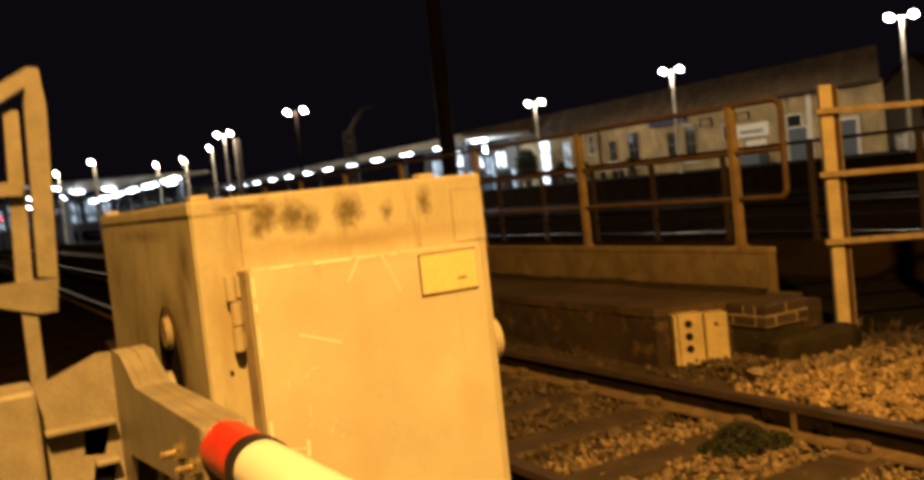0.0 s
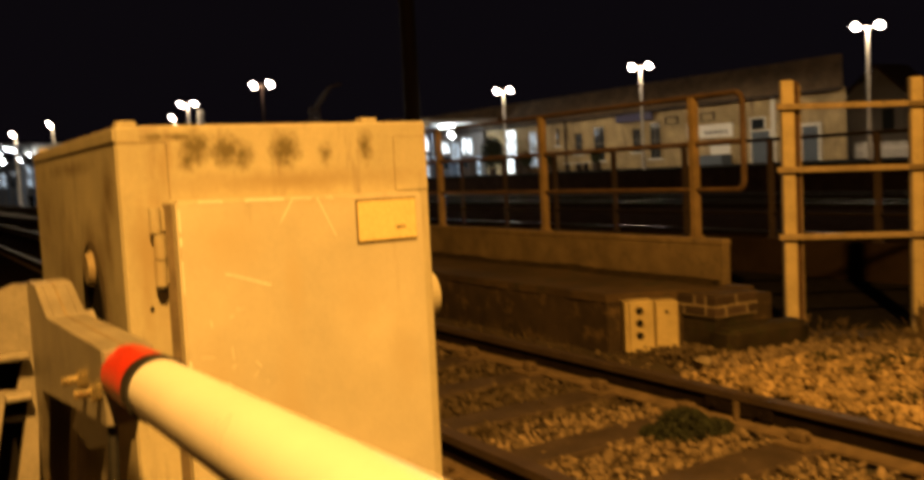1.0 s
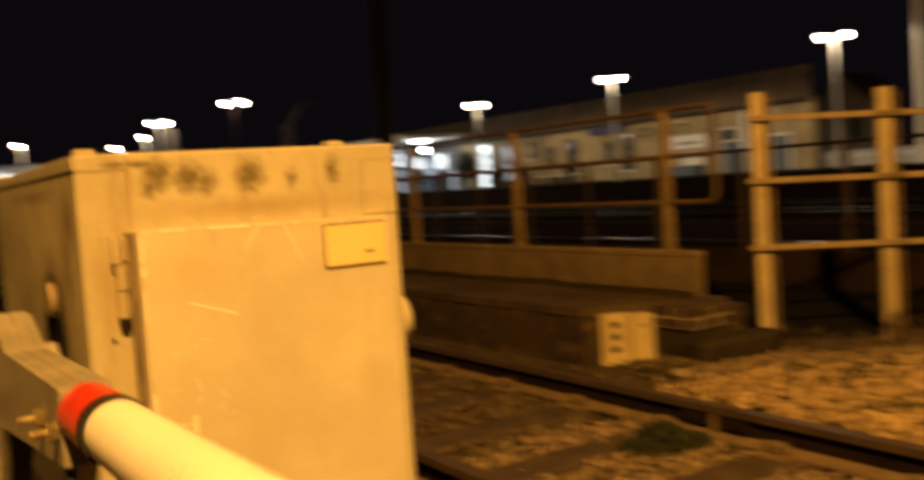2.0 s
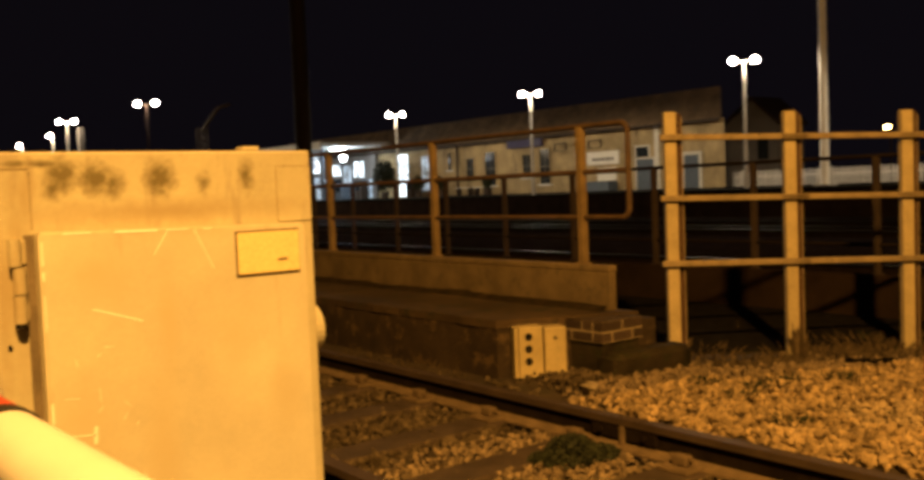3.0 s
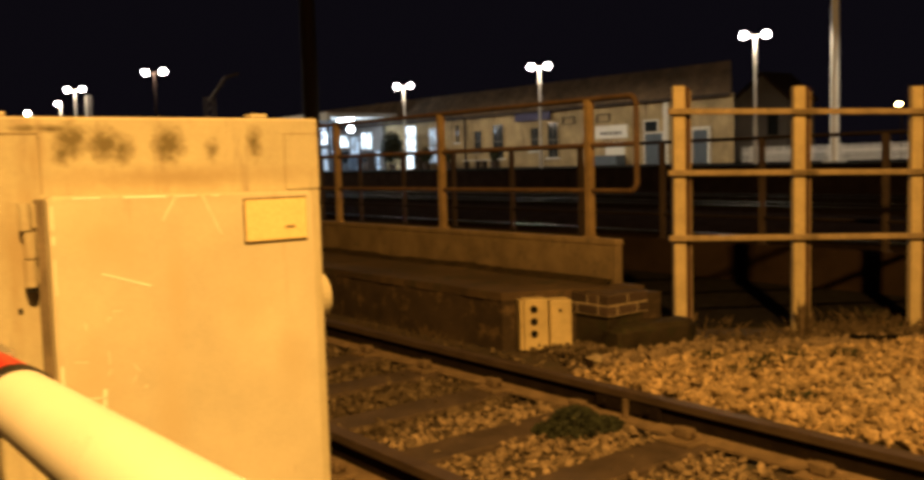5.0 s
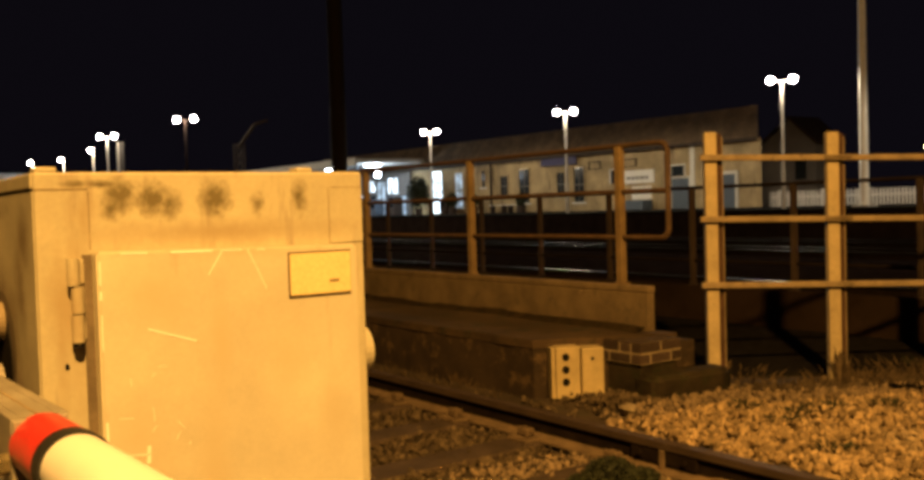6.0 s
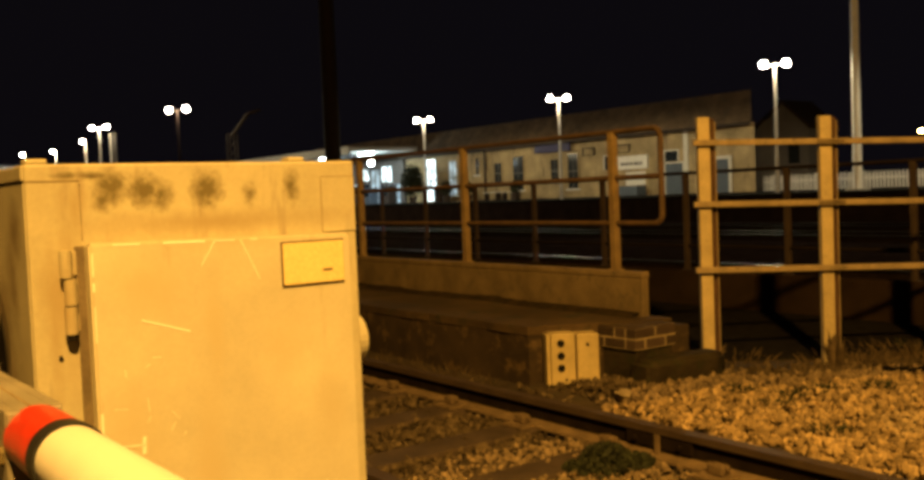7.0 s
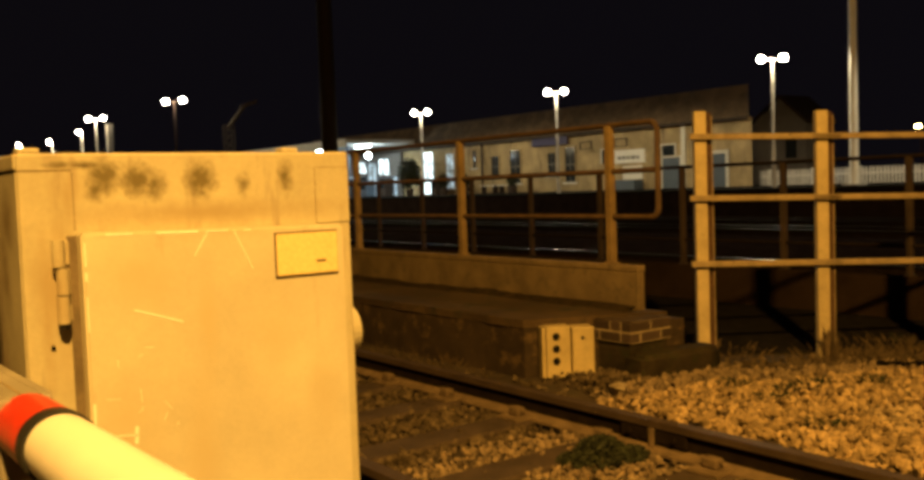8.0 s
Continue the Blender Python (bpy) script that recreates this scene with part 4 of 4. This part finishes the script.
concourse = thing("concourse_wall", "glazed concourse front lit white from inside", "wall", kind="structure")
bm = B()
box(bm, BX - 0.3, BX - 0.1, 52, 66, PLAT, 4.3)
part("backing", bm, GREYWALL, concourse)
rng = np.random.default_rng(3)
for y0, y1, z0, z1, fill in ((52.4, 53.2, 0.95, 2.2, SOFTGLOW), (53.4, 54.7, 2.4, 3.5, HALLGLOW), (53.4, 54.7, 0.95, 2.2, SOFTGLOW), (55.0, 56.2, 0.95, 3.3, SOFTGLOW),
                            (56.5, 57.6, 2.6, 3.4, HALLGLOW), (56.5, 57.6, 0.95, 2.3, PANE), (58.0, 59.2, 0.95, 2.4, SOFTGLOW), (59.5, 61.3, 2.9, 4.1, HALLGLOW),
                            (59.5, 61.3, 0.95, 2.6, SOFTGLOW), (62.0, 64.5, 0.95, 3.6, SOFTGLOW)):
    bm = B()
    box(bm, BX - 0.345, BX - 0.305, y0, y1, z0, z1)
    part("pane", bm, fill, concourse)
    bm = B()
    for a, b, c, d in ((y0 - 0.07, y0, z0, z1), (y1, y1 + 0.07, z0, z1), (y0 - 0.07, y1 + 0.07, z1, z1 + 0.07), ((y0 + y1) / 2 - 0.04, (y0 + y1) / 2 + 0.04, z0, z1)):
        box(bm, BX - 0.37, BX - 0.346, a, b, c, d)
    part("pane_frame", bm, BLUEDOOR, concourse)

pendant = thing("globe_lamp", "bright white globe lamp hanging under the canopy", "lamp", at=(30.0, 51.7, 3.66))
bm = B()
bmesh.ops.create_uvsphere(bm, u_segments=16, v_segments=10, radius=0.2)
part("globe", bm, TUBE, pendant, smooth=True)
bm = B()
tube(bm, (0, 0, 0.18), (0, 0, 0.70), 0.02, seg=8)
part("rod", bm, BLUEDOOR, pendant)
lamp("globe_lamp_light", "POINT", (29.7, 51.4, 3.5), 260, COOL, 0.2)
for y, w, h, m in ((53.0, 0.7, 1.25, DARKRAIL), (55.6, 0.9, 1.15, BLUEDOOR), (57.4, 0.6, 1.3, DARKRAIL), (46.9, 0.6, 1.0, DARKRAIL)):
    kiosk = thing("vending_machine", "dark upright machine standing against the concourse front", "machine", "machines on the platform", at=(BX - 0.85, y, PLAT))
    bm = B()
    box(bm, -0.35, 0.35, -w / 2, w / 2, 0, h, 0.03)
    part("case", bm, m, kiosk)
    bm = B()
    box(bm, -0.362, -0.351, -w * 0.36, w * 0.36, h * 0.45, h * 0.92)
    part("front_pane", bm, PANE, kiosk)
for y in (41.9, 40.2):
    seat = thing("bench", "pale bench beneath a station window", "bench", "benches", at=(BX - 0.6, y, PLAT))
    bm = B()
    box(bm, -0.22, 0.22, -0.7, 0.7, 0.42, 0.47, 0.01)
    part("seat", bm, PICKET, seat)
    for dy in (-0.55, 0.55):
        bm = B()
        box(bm, -0.18, 0.18, dy - 0.04, dy + 0.04, 0, 0.419)
        part("leg", bm, DARKRAIL, seat)

# planters with shrubs on the platform
for y, s in ((49.0, 1.45), (45.2, 0.6), (43.0, 0.55), (38.6, 0.5)):
    tub = thing("planter", "round shrub in a dark planter on the platform", "planter", "planters", at=(BX - 1.6, y, PLAT))
    bm = B()
    tube(bm, (0, 0, 0), (0, 0, 0.4), 0.22, 0.28, seg=14)
    part("pot", bm, DARKRAIL, tub)
    bm = B()
    for _ in range(int(1500 * s)):
        v = Vector(rng.normal(0, 1, 3)).normalized() * rng.uniform(0.3, 1.0) * s * 0.75
        v.x, v.y = v.x * 0.7, v.y * 0.7
        c = v + Vector((0, 0, 0.4 + s * 0.7))
        r = 0.07
        q = [c + Vector(rng.normal(0, r, 3)) for _ in range(3)]
        bm.faces.new([bm.verts.new(p) for p in q])
    part("foliage", bm, LEAF, tub)

# grey gabled house and picket fence past the end of the station
house = thing("gabled_house", "dim grey rendered house with a steep gable", "house", at=(39, 0, 0))
bm = B()
prism(bm, [(25.1, PLAT), (28.2, PLAT), (28.2, 4.0), (26.5, 5.24), (25.1, 4.0)], "x", 0, 2.4)
part("wall", bm, GREYWALL, house)
bm = B()
prism(bm, [(24.95, 3.88), (26.5, 5.26), (28.4, 3.88), (28.4, 4.02), (26.5, 5.40), (24.95, 4.02)], "x", -0.15, 2.5)
part("roof", bm, DARKRAIL, house)
bm = B()
box(bm, -0.04, 0.02, 25.6, 26.2, 2.2, 3.2)
part("window", bm, PANE, house)

picket = thing("picket_fence", "white painted picket fence with pointed pales", "fence")
bm = B()
prism(bm, [(-0.045, 0), (0.045, 0), (0.045, 0.92), (0, 1.0), (-0.045, 0.92)], "x", -0.012, 0.012)
pale = part("pale", bm, PICKET, picket)
PALE = pale.data
FX = 33.4
pale.location = (FX, 23.7, 0.6)
for i in range(1, 105):
    y = 23.7 - 0.155 * i
    shared("pale", PALE, pose(FX, y, 0.6 + 0.004 * noise.noise((y, 0, 0)), random.uniform(-1, 1), 0, 0), picket)
for z in (0.78, 1.32):
    bm = B()
    box(bm, FX + 0.014, FX + 0.06, 7.5, 23.76, z - 0.045, z + 0.045)
    part("cross_rail", bm, PICKET, picket)
for i in range(8):
    bm = B()
    box(bm, FX + 0.061, FX + 0.16, 23.3 - 2.1 * i - 0.06, 23.3 - 2.1 * i + 0.06, 0.5, 1.62, 0.01)
    part("post", bm, PICKET, picket)


def double_lamp(x, y, top, base, arm, single=False, dark=False, power=950, group="platform lamps"):
    """A slim column with one or two bowl lanterns on short arms."""
    ob = thing("platform_lamp", "platform lamp with %s glowing on a slim column" % ("one round head" if single else "twin round heads"), "lamp post", group, at=(x, y, base))
    h = top - base
    bm = B()
    tube(bm, (0, 0, 0), (0, 0, h * 0.3), 0.075, seg=12)
    tube(bm, (0, 0, h * 0.3), (0, 0, h - 0.02), 0.058, 0.045, seg=12)
    part("column", bm, BLACKPOLE if dark else POLE, ob, smooth=True)
    for s in ((1,) if single else (-1, 1)):
        bm = B()
        tube(bm, (0, 0, h - 0.03), (-0.62 * s * arm, 0.78 * s * arm, h), 0.022, seg=10)
        bra = part("arm", bm, BLACKPOLE if dark else POLE, ob)
        bm = B()
        bmesh.ops.create_uvsphere(bm, u_segments=18, v_segments=10, radius=0.135, matrix=Matrix.Translation((-0.62 * s * arm, 0.78 * s * arm, h + 0.02)) @ Matrix.Diagonal((1, 1, 0.88, 1)))
        part("lantern", bm, BULB, ob, "glowing round lantern", smooth=True)
    lamp("platform_lamp_light", "POINT" if single else "SPOT", (x - 0.1, y, top + 0.05), power, WARM, 0.3)
    return ob


# first lamp is added out of view to brighten picket fence and mast
for y in (6.5, 17.149, 27.756, 37.941):
    double_lamp(25.9, y * 1.036 + 0.045, 5.33, PLAT, 0.37, power=1500 if y < 10 else 950)
double_lamp(12.06, 37.7, 5.40, PLAT, 0.42, dark=True)
double_lamp(12.1, 49.7, 5.62, PLAT, 0.45)
double_lamp(12.9, 55.6, 5.30, PLAT, 0.2, single=True, power=900)
double_lamp(11.9, 58.5, 4.9, PLAT, 0.2, single=True, power=900)
double_lamp(11.7, 66, 5.15, PLAT, 0.2, single=True, power=900)
double_lamp(6.3, 57.6, 5.15, -0.22, 0.2, single=True, power=900)
double_lamp(4.9, 63.5, 4.95, -0.22, 0.2, single=True, power=900)

mast = thing("white_mast", "tall pale steel mast standing on the platform", "mast", at=(26.0, 14.90, PLAT))
bm = B()
tube(bm, (0, 0, 0), (0, 0, 14), 0.14, 0.10, seg=20)
part("shaft", bm, WHITE, mast, smooth=True)
bm = B()
box(bm, -0.28, 0.28, -0.28, 0.28, 0, 0.06, 0.01)
part("base_plate", bm, POLE, mast)

tall = thing("dark_mast", "tall dark mast rising between the tracks", "mast", at=(11.96, 24.0, -0.2))
bm = B()
tube(bm, (0, 0, 0), (0, 0, 16), 0.26, 0.2, seg=16)
part("shaft", bm, BLACKRAIL, tall, smooth=True)

pillar = thing("pale_pillar", "pale square pillar on the island platform", "pillar", at=(12.86, 50, PLAT))
bm = B()
box(bm, -0.15, 0.15, -0.15, 0.15, 0, 4.45, 0.02)
part("shaft", bm, LATTICE, pillar)
bm = B()
box(bm, -0.2, 0.2, -0.2, 0.2, 0, 0.12, 0.02)
part("base_block", bm, POLE, pillar)

sig = thing("signal_post", "dark lattice signal post with a slanting bracket", "signal post", at=(13.45, 35.3, PLAT))
bm = B()
for dx, dy in ((-0.16, -0.16), (0.16, -0.16), (-0.16, 0.16), (0.16, 0.16)):
    tube(bm, (dx, dy, 0), (dx, dy, 3.3), 0.03, seg=8)
for i in range(9):
    z = 0.3 + 0.34 * i
    tube(bm, (-0.16, -0.16, z), (0.16, 0.16, z + 0.3), 0.018, seg=6)
    tube(bm, (0.16, -0.16, z), (-0.16, 0.16, z + 0.3), 0.018, seg=6)
part("lattice", bm, LATTICE, sig)
bm = B()
tube(bm, (0, 0, 3.2), (0.55, -0.45, 4.1), 0.07, seg=8)
tube(bm, (0.55, -0.45, 4.1), (1.0, -0.7, 4.25), 0.06, seg=8)
part("bracket", bm, LATTICE, sig)

street = thing("sodium_street_lamp", "far orange street lamp on a dark column", "street lamp", at=(37.1, 18.37, PLAT))
bm = B()
tube(bm, (0, 0, 0), (0, 0, 2.2), 0.05, 0.04, seg=10)
part("column", bm, BLACKPOLE, street)
bm = B()
bmesh.ops.create_uvsphere(bm, u_segments=16, v_segments=8, radius=0.115, matrix=Matrix.Translation((-0.1, 0.1, 2.3)) @ Matrix.Diagonal((1, 1.2, 0.7, 1)))
part("lantern", bm, SODIUMBULB, street, smooth=True)

near = thing("sodium_street_lamp", "sodium street lamp over the level crossing", "street lamp", at=(STREET[0] - 0.9, STREET[1], -0.2))
bm = B()
tube(bm, (0, 0, 0), (0, 0, 7.1), 0.08, 0.055, seg=12)
tube(bm, (0, 0, 7.05), (0.9, 0, 7.2), 0.04, seg=10)
part("column", bm, POLE, near)
bm = B()
box(bm, 0.6, 1.25, -0.14, 0.14, 7.22, 7.36, 0.04)
part("lantern_hood", bm, POLE, near)
bm = B()
box(bm, 0.68, 1.15, -0.1, 0.1, 7.17, 7.215, 0.015)
part("lens", bm, SODIUMBULB, near)

# footbridge and lit end of the station, far along the line
bridge = thing("footbridge", "pale footbridge lit over the far end of the station", "footbridge")
bm = B()
box(bm, 8.6, 21, 97, 99.5, 4.95, 5.95, 0.05)
part("deck", bm, FRAMEWHITE, bridge)
for x in (9.0, 20.5):
    bm = B()
    box(bm, x - 0.3, x + 0.3, 97.4, 99, -0.2, 4.95)
    part("tower", bm, GREYWALL, bridge)
bm = B()
for i in range(4):
    box(bm, 9.5 + 3 * i, 10.6 + 3 * i, 96.8, 96.99, 4.8, 4.93)
part("strip_light", bm, TUBE, bridge)

farhall = thing("far_station_hall", "distant bluish lit station hall at the end of the tracks", "building")
bm = B()
box(bm, 3, 30, 118, 124, -0.2, 5.2)
part("wall", bm, GREYWALL, farhall)
x = 3.4
while x < 29:
    w = rng.uniform(0.8, 2.0)
    bm = B()
    box(bm, x, x + w, 117.9, 117.99, 2.0, rng.uniform(3.6, 4.9))
    part("window", bm, (SOFTGLOW, SOFTGLOW, PANE)[rng.integers(0, 3)], farhall)
    x += w + rng.uniform(0.2, 0.8)
sidecan = thing("bay_canopy", "far canopy hung with bright lamps over a bay platform", "canopy")
bm = B()
box(bm, 4.4, 9.0, 86, 116, 5.35, 5.5, 0.03)
part("roof", bm, GREYWALL, sidecan)
for i in range(5):
    bm = B()
    tube(bm, (8.6, 87 + 7 * i, -0.2), (8.6, 87 + 7 * i, 5.35), 0.09, seg=8)
    part("column", bm, BLUEDOOR, sidecan)
for x, z in ((5.2, 4.41), (6.3, 4.83), (7.0, 5.18), (7.5, 5.08), (5.9, 3.92), (6.6, 4.18), (7.9, 4.23), (5.1, 3.59), (5.9, 2.45), (6.4, 4.0)):
    bm = B()
    box(bm, x - 0.20, x + 0.20, 89.8, 90.1, z - 0.08, z + 0.08, 0.03)
    hung = part("hanging_lamp", bm, TUBE, sidecan)
    bm = B()
    tube(bm, (x, 89.95, z + 0.081), (x, 89.95, 5.36), 0.012, seg=6)
    part("rod", bm, BLACKPOLE, hung)

isl = thing("island_canopy", "low island platform canopy hung with bright lights", "canopy")
bm = B()
box(bm, 11.6, 14.8, 64, 112, 4.2, 4.4, 0.03)
part("roof", bm, GREYWALL, isl)
for i in range(12):
    y = 65 + 3.9 * i
    bm = B()
    box(bm, 12.4 + 0.3 * (i % 2), 12.9 + 0.3 * (i % 2), y, y + 1.2, 4.02, 4.15)
    part("strip_light", bm, TUBE, isl)
for i in range(7):
    bm = B()
    tube(bm, (13.2, 66 + 7 * i, PLAT), (13.2, 66 + 7 * i, 4.2), 0.09, seg=8)
    part("column", bm, BLUEDOOR, isl)
redsig = thing("red_signal", "small red signal light beside the track", "signal", at=(2.7, 92, -0.2))
bm = B()
tube(bm, (0, 0, 0), (0, 0, 2.9), 0.06, seg=8)
box(bm, -0.18, 0.18, -0.1, 0.1, 2.7, 3.4, 0.02)
part("post", bm, BLACKPOLE, redsig)
bm = B()
tube(bm, (0, -0.13, 3.15), (0, -0.101, 3.15), 0.1, seg=12)
part("lens", bm, REDLIGHT, redsig)

bm = pebble(91)
bmesh.ops.scale(bm, vec=(0.20, 0.16, 0.13), verts=bm.verts)
big = part("pale_stone", bm, MORTAR)
big.location = (2.24, 2.58, -0.095)
tagged(big, "large pale stone lying on the ballast", "stone")

bm = B()
g = [[bm.verts.new((0.36 * i / 9 - 0.18, 0.11 * j / 5 - 0.05, 0.022 + 0.02 * noise.noise((i * 0.7, j * 0.9, 4)))) for j in range(6)] for i in range(10)]
for i in range(9):
    for j in range(5):
        bm.faces.new((g[i][j], g[i + 1][j], g[i + 1][j + 1], g[i][j + 1]))
bmesh.ops.solidify(bm, geom=bm.faces[:], thickness=0.012)
rag = part("rag", bm, DARK)
rag.matrix_world = pose(4.29, 1.76, -0.115, 0, 0, -48)
tagged(rag, "crumpled black rag lying on the ballast", "rag")

# ---------------------------------------------------------------- weeds


def weed(x, y, z, r, h, n, material, label, category="weed", blade=0.03, seed=1):
    rng = np.random.default_rng(seed)
    bm = B()
    for _ in range(n):
        a, d = rng.uniform(0, 6.283), r * math.sqrt(rng.uniform())
        p = Vector((d * math.cos(a), d * math.sin(a), 0))
        tip = p * rng.uniform(1.0, 1.7) + Vector((rng.normal(0, 0.02), rng.normal(0, 0.02), h * rng.uniform(0.3, 1)))
        side = Vector((-math.sin(a), math.cos(a), 0)) * blade * rng.uniform(0.3, 1)
        mid = (p + tip) / 2 + Vector((0, 0, h * 0.15))
        v = [bm.verts.new(q) for q in (p - side * 0.3, p + side * 0.3, mid + side, tip, mid - side)]
        bm.faces.new(v)
    ob = part("weed", bm, material)
    ob.location = (x, y, z)
    return tagged(ob, label, category, "weeds", "stuff")


def bush(x, y, z, r, h, n, seed):
    """A low cushion of small leaves."""
    rng = np.random.default_rng(seed)
    bm = B()
    for _ in range(n):
        a, d = rng.uniform(0, 6.283), r * math.sqrt(rng.uniform())
        top = h * math.sqrt(max(1 - (d / r) ** 2, 0.02)) * rng.uniform(0.55, 1.1)
        c = Vector((d * math.cos(a) * 1.25, d * math.sin(a), top))
        u, v = Vector(rng.normal(0, 1, 3)).normalized(), Vector(rng.normal(0, 1, 3)).normalized()
        s = rng.uniform(0.007, 0.014)
        bm.faces.new([bm.verts.new(c + q) for q in (u * s * 1.4, v * s * 0.7, -u * s * 1.4, -v * s * 0.7)])
    ob = part("weed", bm, LEAF)
    ob.matrix_world = pose(x, y, z, 0, 0, 55)
    return tagged(ob, "low dark green weed cushion growing between the sleepers", "weed", "weeds", "stuff")


bush(1.20, 1.69, -0.15, 0.15, 0.115, 1900, 4)
bush(1.36, 1.62, -0.15, 0.09, 0.055, 500, 5)
bush(1.06, 1.76, -0.15, 0.08, 0.05, 400, 6)
for i, (x, y) in enumerate(((2.12, 4.3), (2.1, 5.2), (2.13, 3.85), (2.08, 6.1), (2.14, 4.8))):
    weed(x, y, -0.2, 0.16, 0.15, 60, DRY, "dry grass tuft at the foot of the walkway", blade=0.006, seed=300 + i)
rng = np.random.default_rng(12)
for i in range(58):
    x = rng.uniform(3.2, 6.4)
    y = fence_line(x) + rng.uniform(-0.45, 0.75)
    green = rng.uniform() > 0.55
    weed(x, y, -0.2, rng.uniform(0.1, 0.3), rng.uniform(0.06, 0.17), 110, LEAF if green else DRY,
         "green weed along the fence foot" if green else "dry brown grass along the fence foot", blade=0.007, seed=100 + i)
for i, (x, y) in enumerate(((2.79, 1.78), (3.05, 1.86), (3.3, 1.84), (2.39, 1.2), (2.95, 2.2), (3.6, 1.6))):
    weed(x, y, -0.11, 0.10, 0.05, 70, LEAF, "low green weed sprouting through the ballast", blade=0.008, seed=500 + i)
weed(4.32, 2.36, -0.17, 0.06, 0.30, 30, DRY, "spiky dry plant at a fence post", blade=0.018, seed=77)

# ---------------------------------------------------------------- loose ballast, last
rows = ballast(np.random.default_rng(8))
rows.sort(key=lambda r: abs(r[0] - 2.9) + abs(r[1] - 0.9))
base = thing("ballast_heap", "pale broken ballast stones beside the track", "ballast", kind="stuff")
rng = np.random.default_rng(21)
for x, y, z, s in rows[:300]:
    m = pose(x, y, z, *rng.uniform(0, 360, 3)) @ Matrix.Diagonal((s * rng.uniform(0.8, 1.3), s, s * rng.uniform(0.7, 1), 1))
    shared("stone", STONE_SHAPES[rng.integers(0, 10)], m, base)
shapes = []
for me in STONE_SHAPES:
    co = np.array([v.co[:] for v in me.vertices])
    shapes.append((co, np.array([p.vertices[:] for p in me.polygons])))
def heap(rows, name, material, label):
    verts, faces, at = [], [], 0
    for x, y, z, s in rows:
        co, fa = shapes[rng.integers(0, 10)]
        r = np.array(Euler(rng.uniform(0, 6.28, 3)).to_matrix())
        verts.append((co * (s * rng.uniform(0.8, 1.3), s, s * rng.uniform(0.7, 1))) @ r.T + (x, y, z))
        faces.append(fa + at)
        at += len(co)
    me = bpy.data.meshes.new(name)
    me.from_pydata(np.concatenate(verts).tolist(), [], np.concatenate(faces).tolist())
    me.materials.append(material)
    tagged(new(name, me), label, "ballast", kind="stuff")


def clean(r):
    """Whether a stone lies on the fresh ballast of the shoulder, clear of the dirt and painted shade by the walkway and
    fence.
    """
    return r[0] >= 1.55 and r[1] < min(2.35, 2.45 - 0.55 * (r[0] - 2.9)) + 0.3 * noise.noise((r[0] * 1.3, r[1] * 1.3, 6))


heap([r for r in rows[300:] if clean(r)], "shoulder_ballast", STONES, "pale broken ballast stones on the track shoulder")
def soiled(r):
    """Whether a stone lies in the dirt and painted shade at the walkway's foot, along the fence or far down the track.
    """
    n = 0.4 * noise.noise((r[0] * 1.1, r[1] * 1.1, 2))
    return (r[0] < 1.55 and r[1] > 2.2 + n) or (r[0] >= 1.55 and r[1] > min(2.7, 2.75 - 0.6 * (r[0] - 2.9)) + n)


heap([r for r in rows[300:] if not clean(r) and soiled(r)], "soiled_ballast", SOILSHADE, "soiled ballast along the walkway and fence, with shade in its dark colour")
heap([r for r in rows[300:] if not clean(r) and not soiled(r)], "track_ballast", DIRTYSTONES, "dirty broken ballast packed between the sleepers")
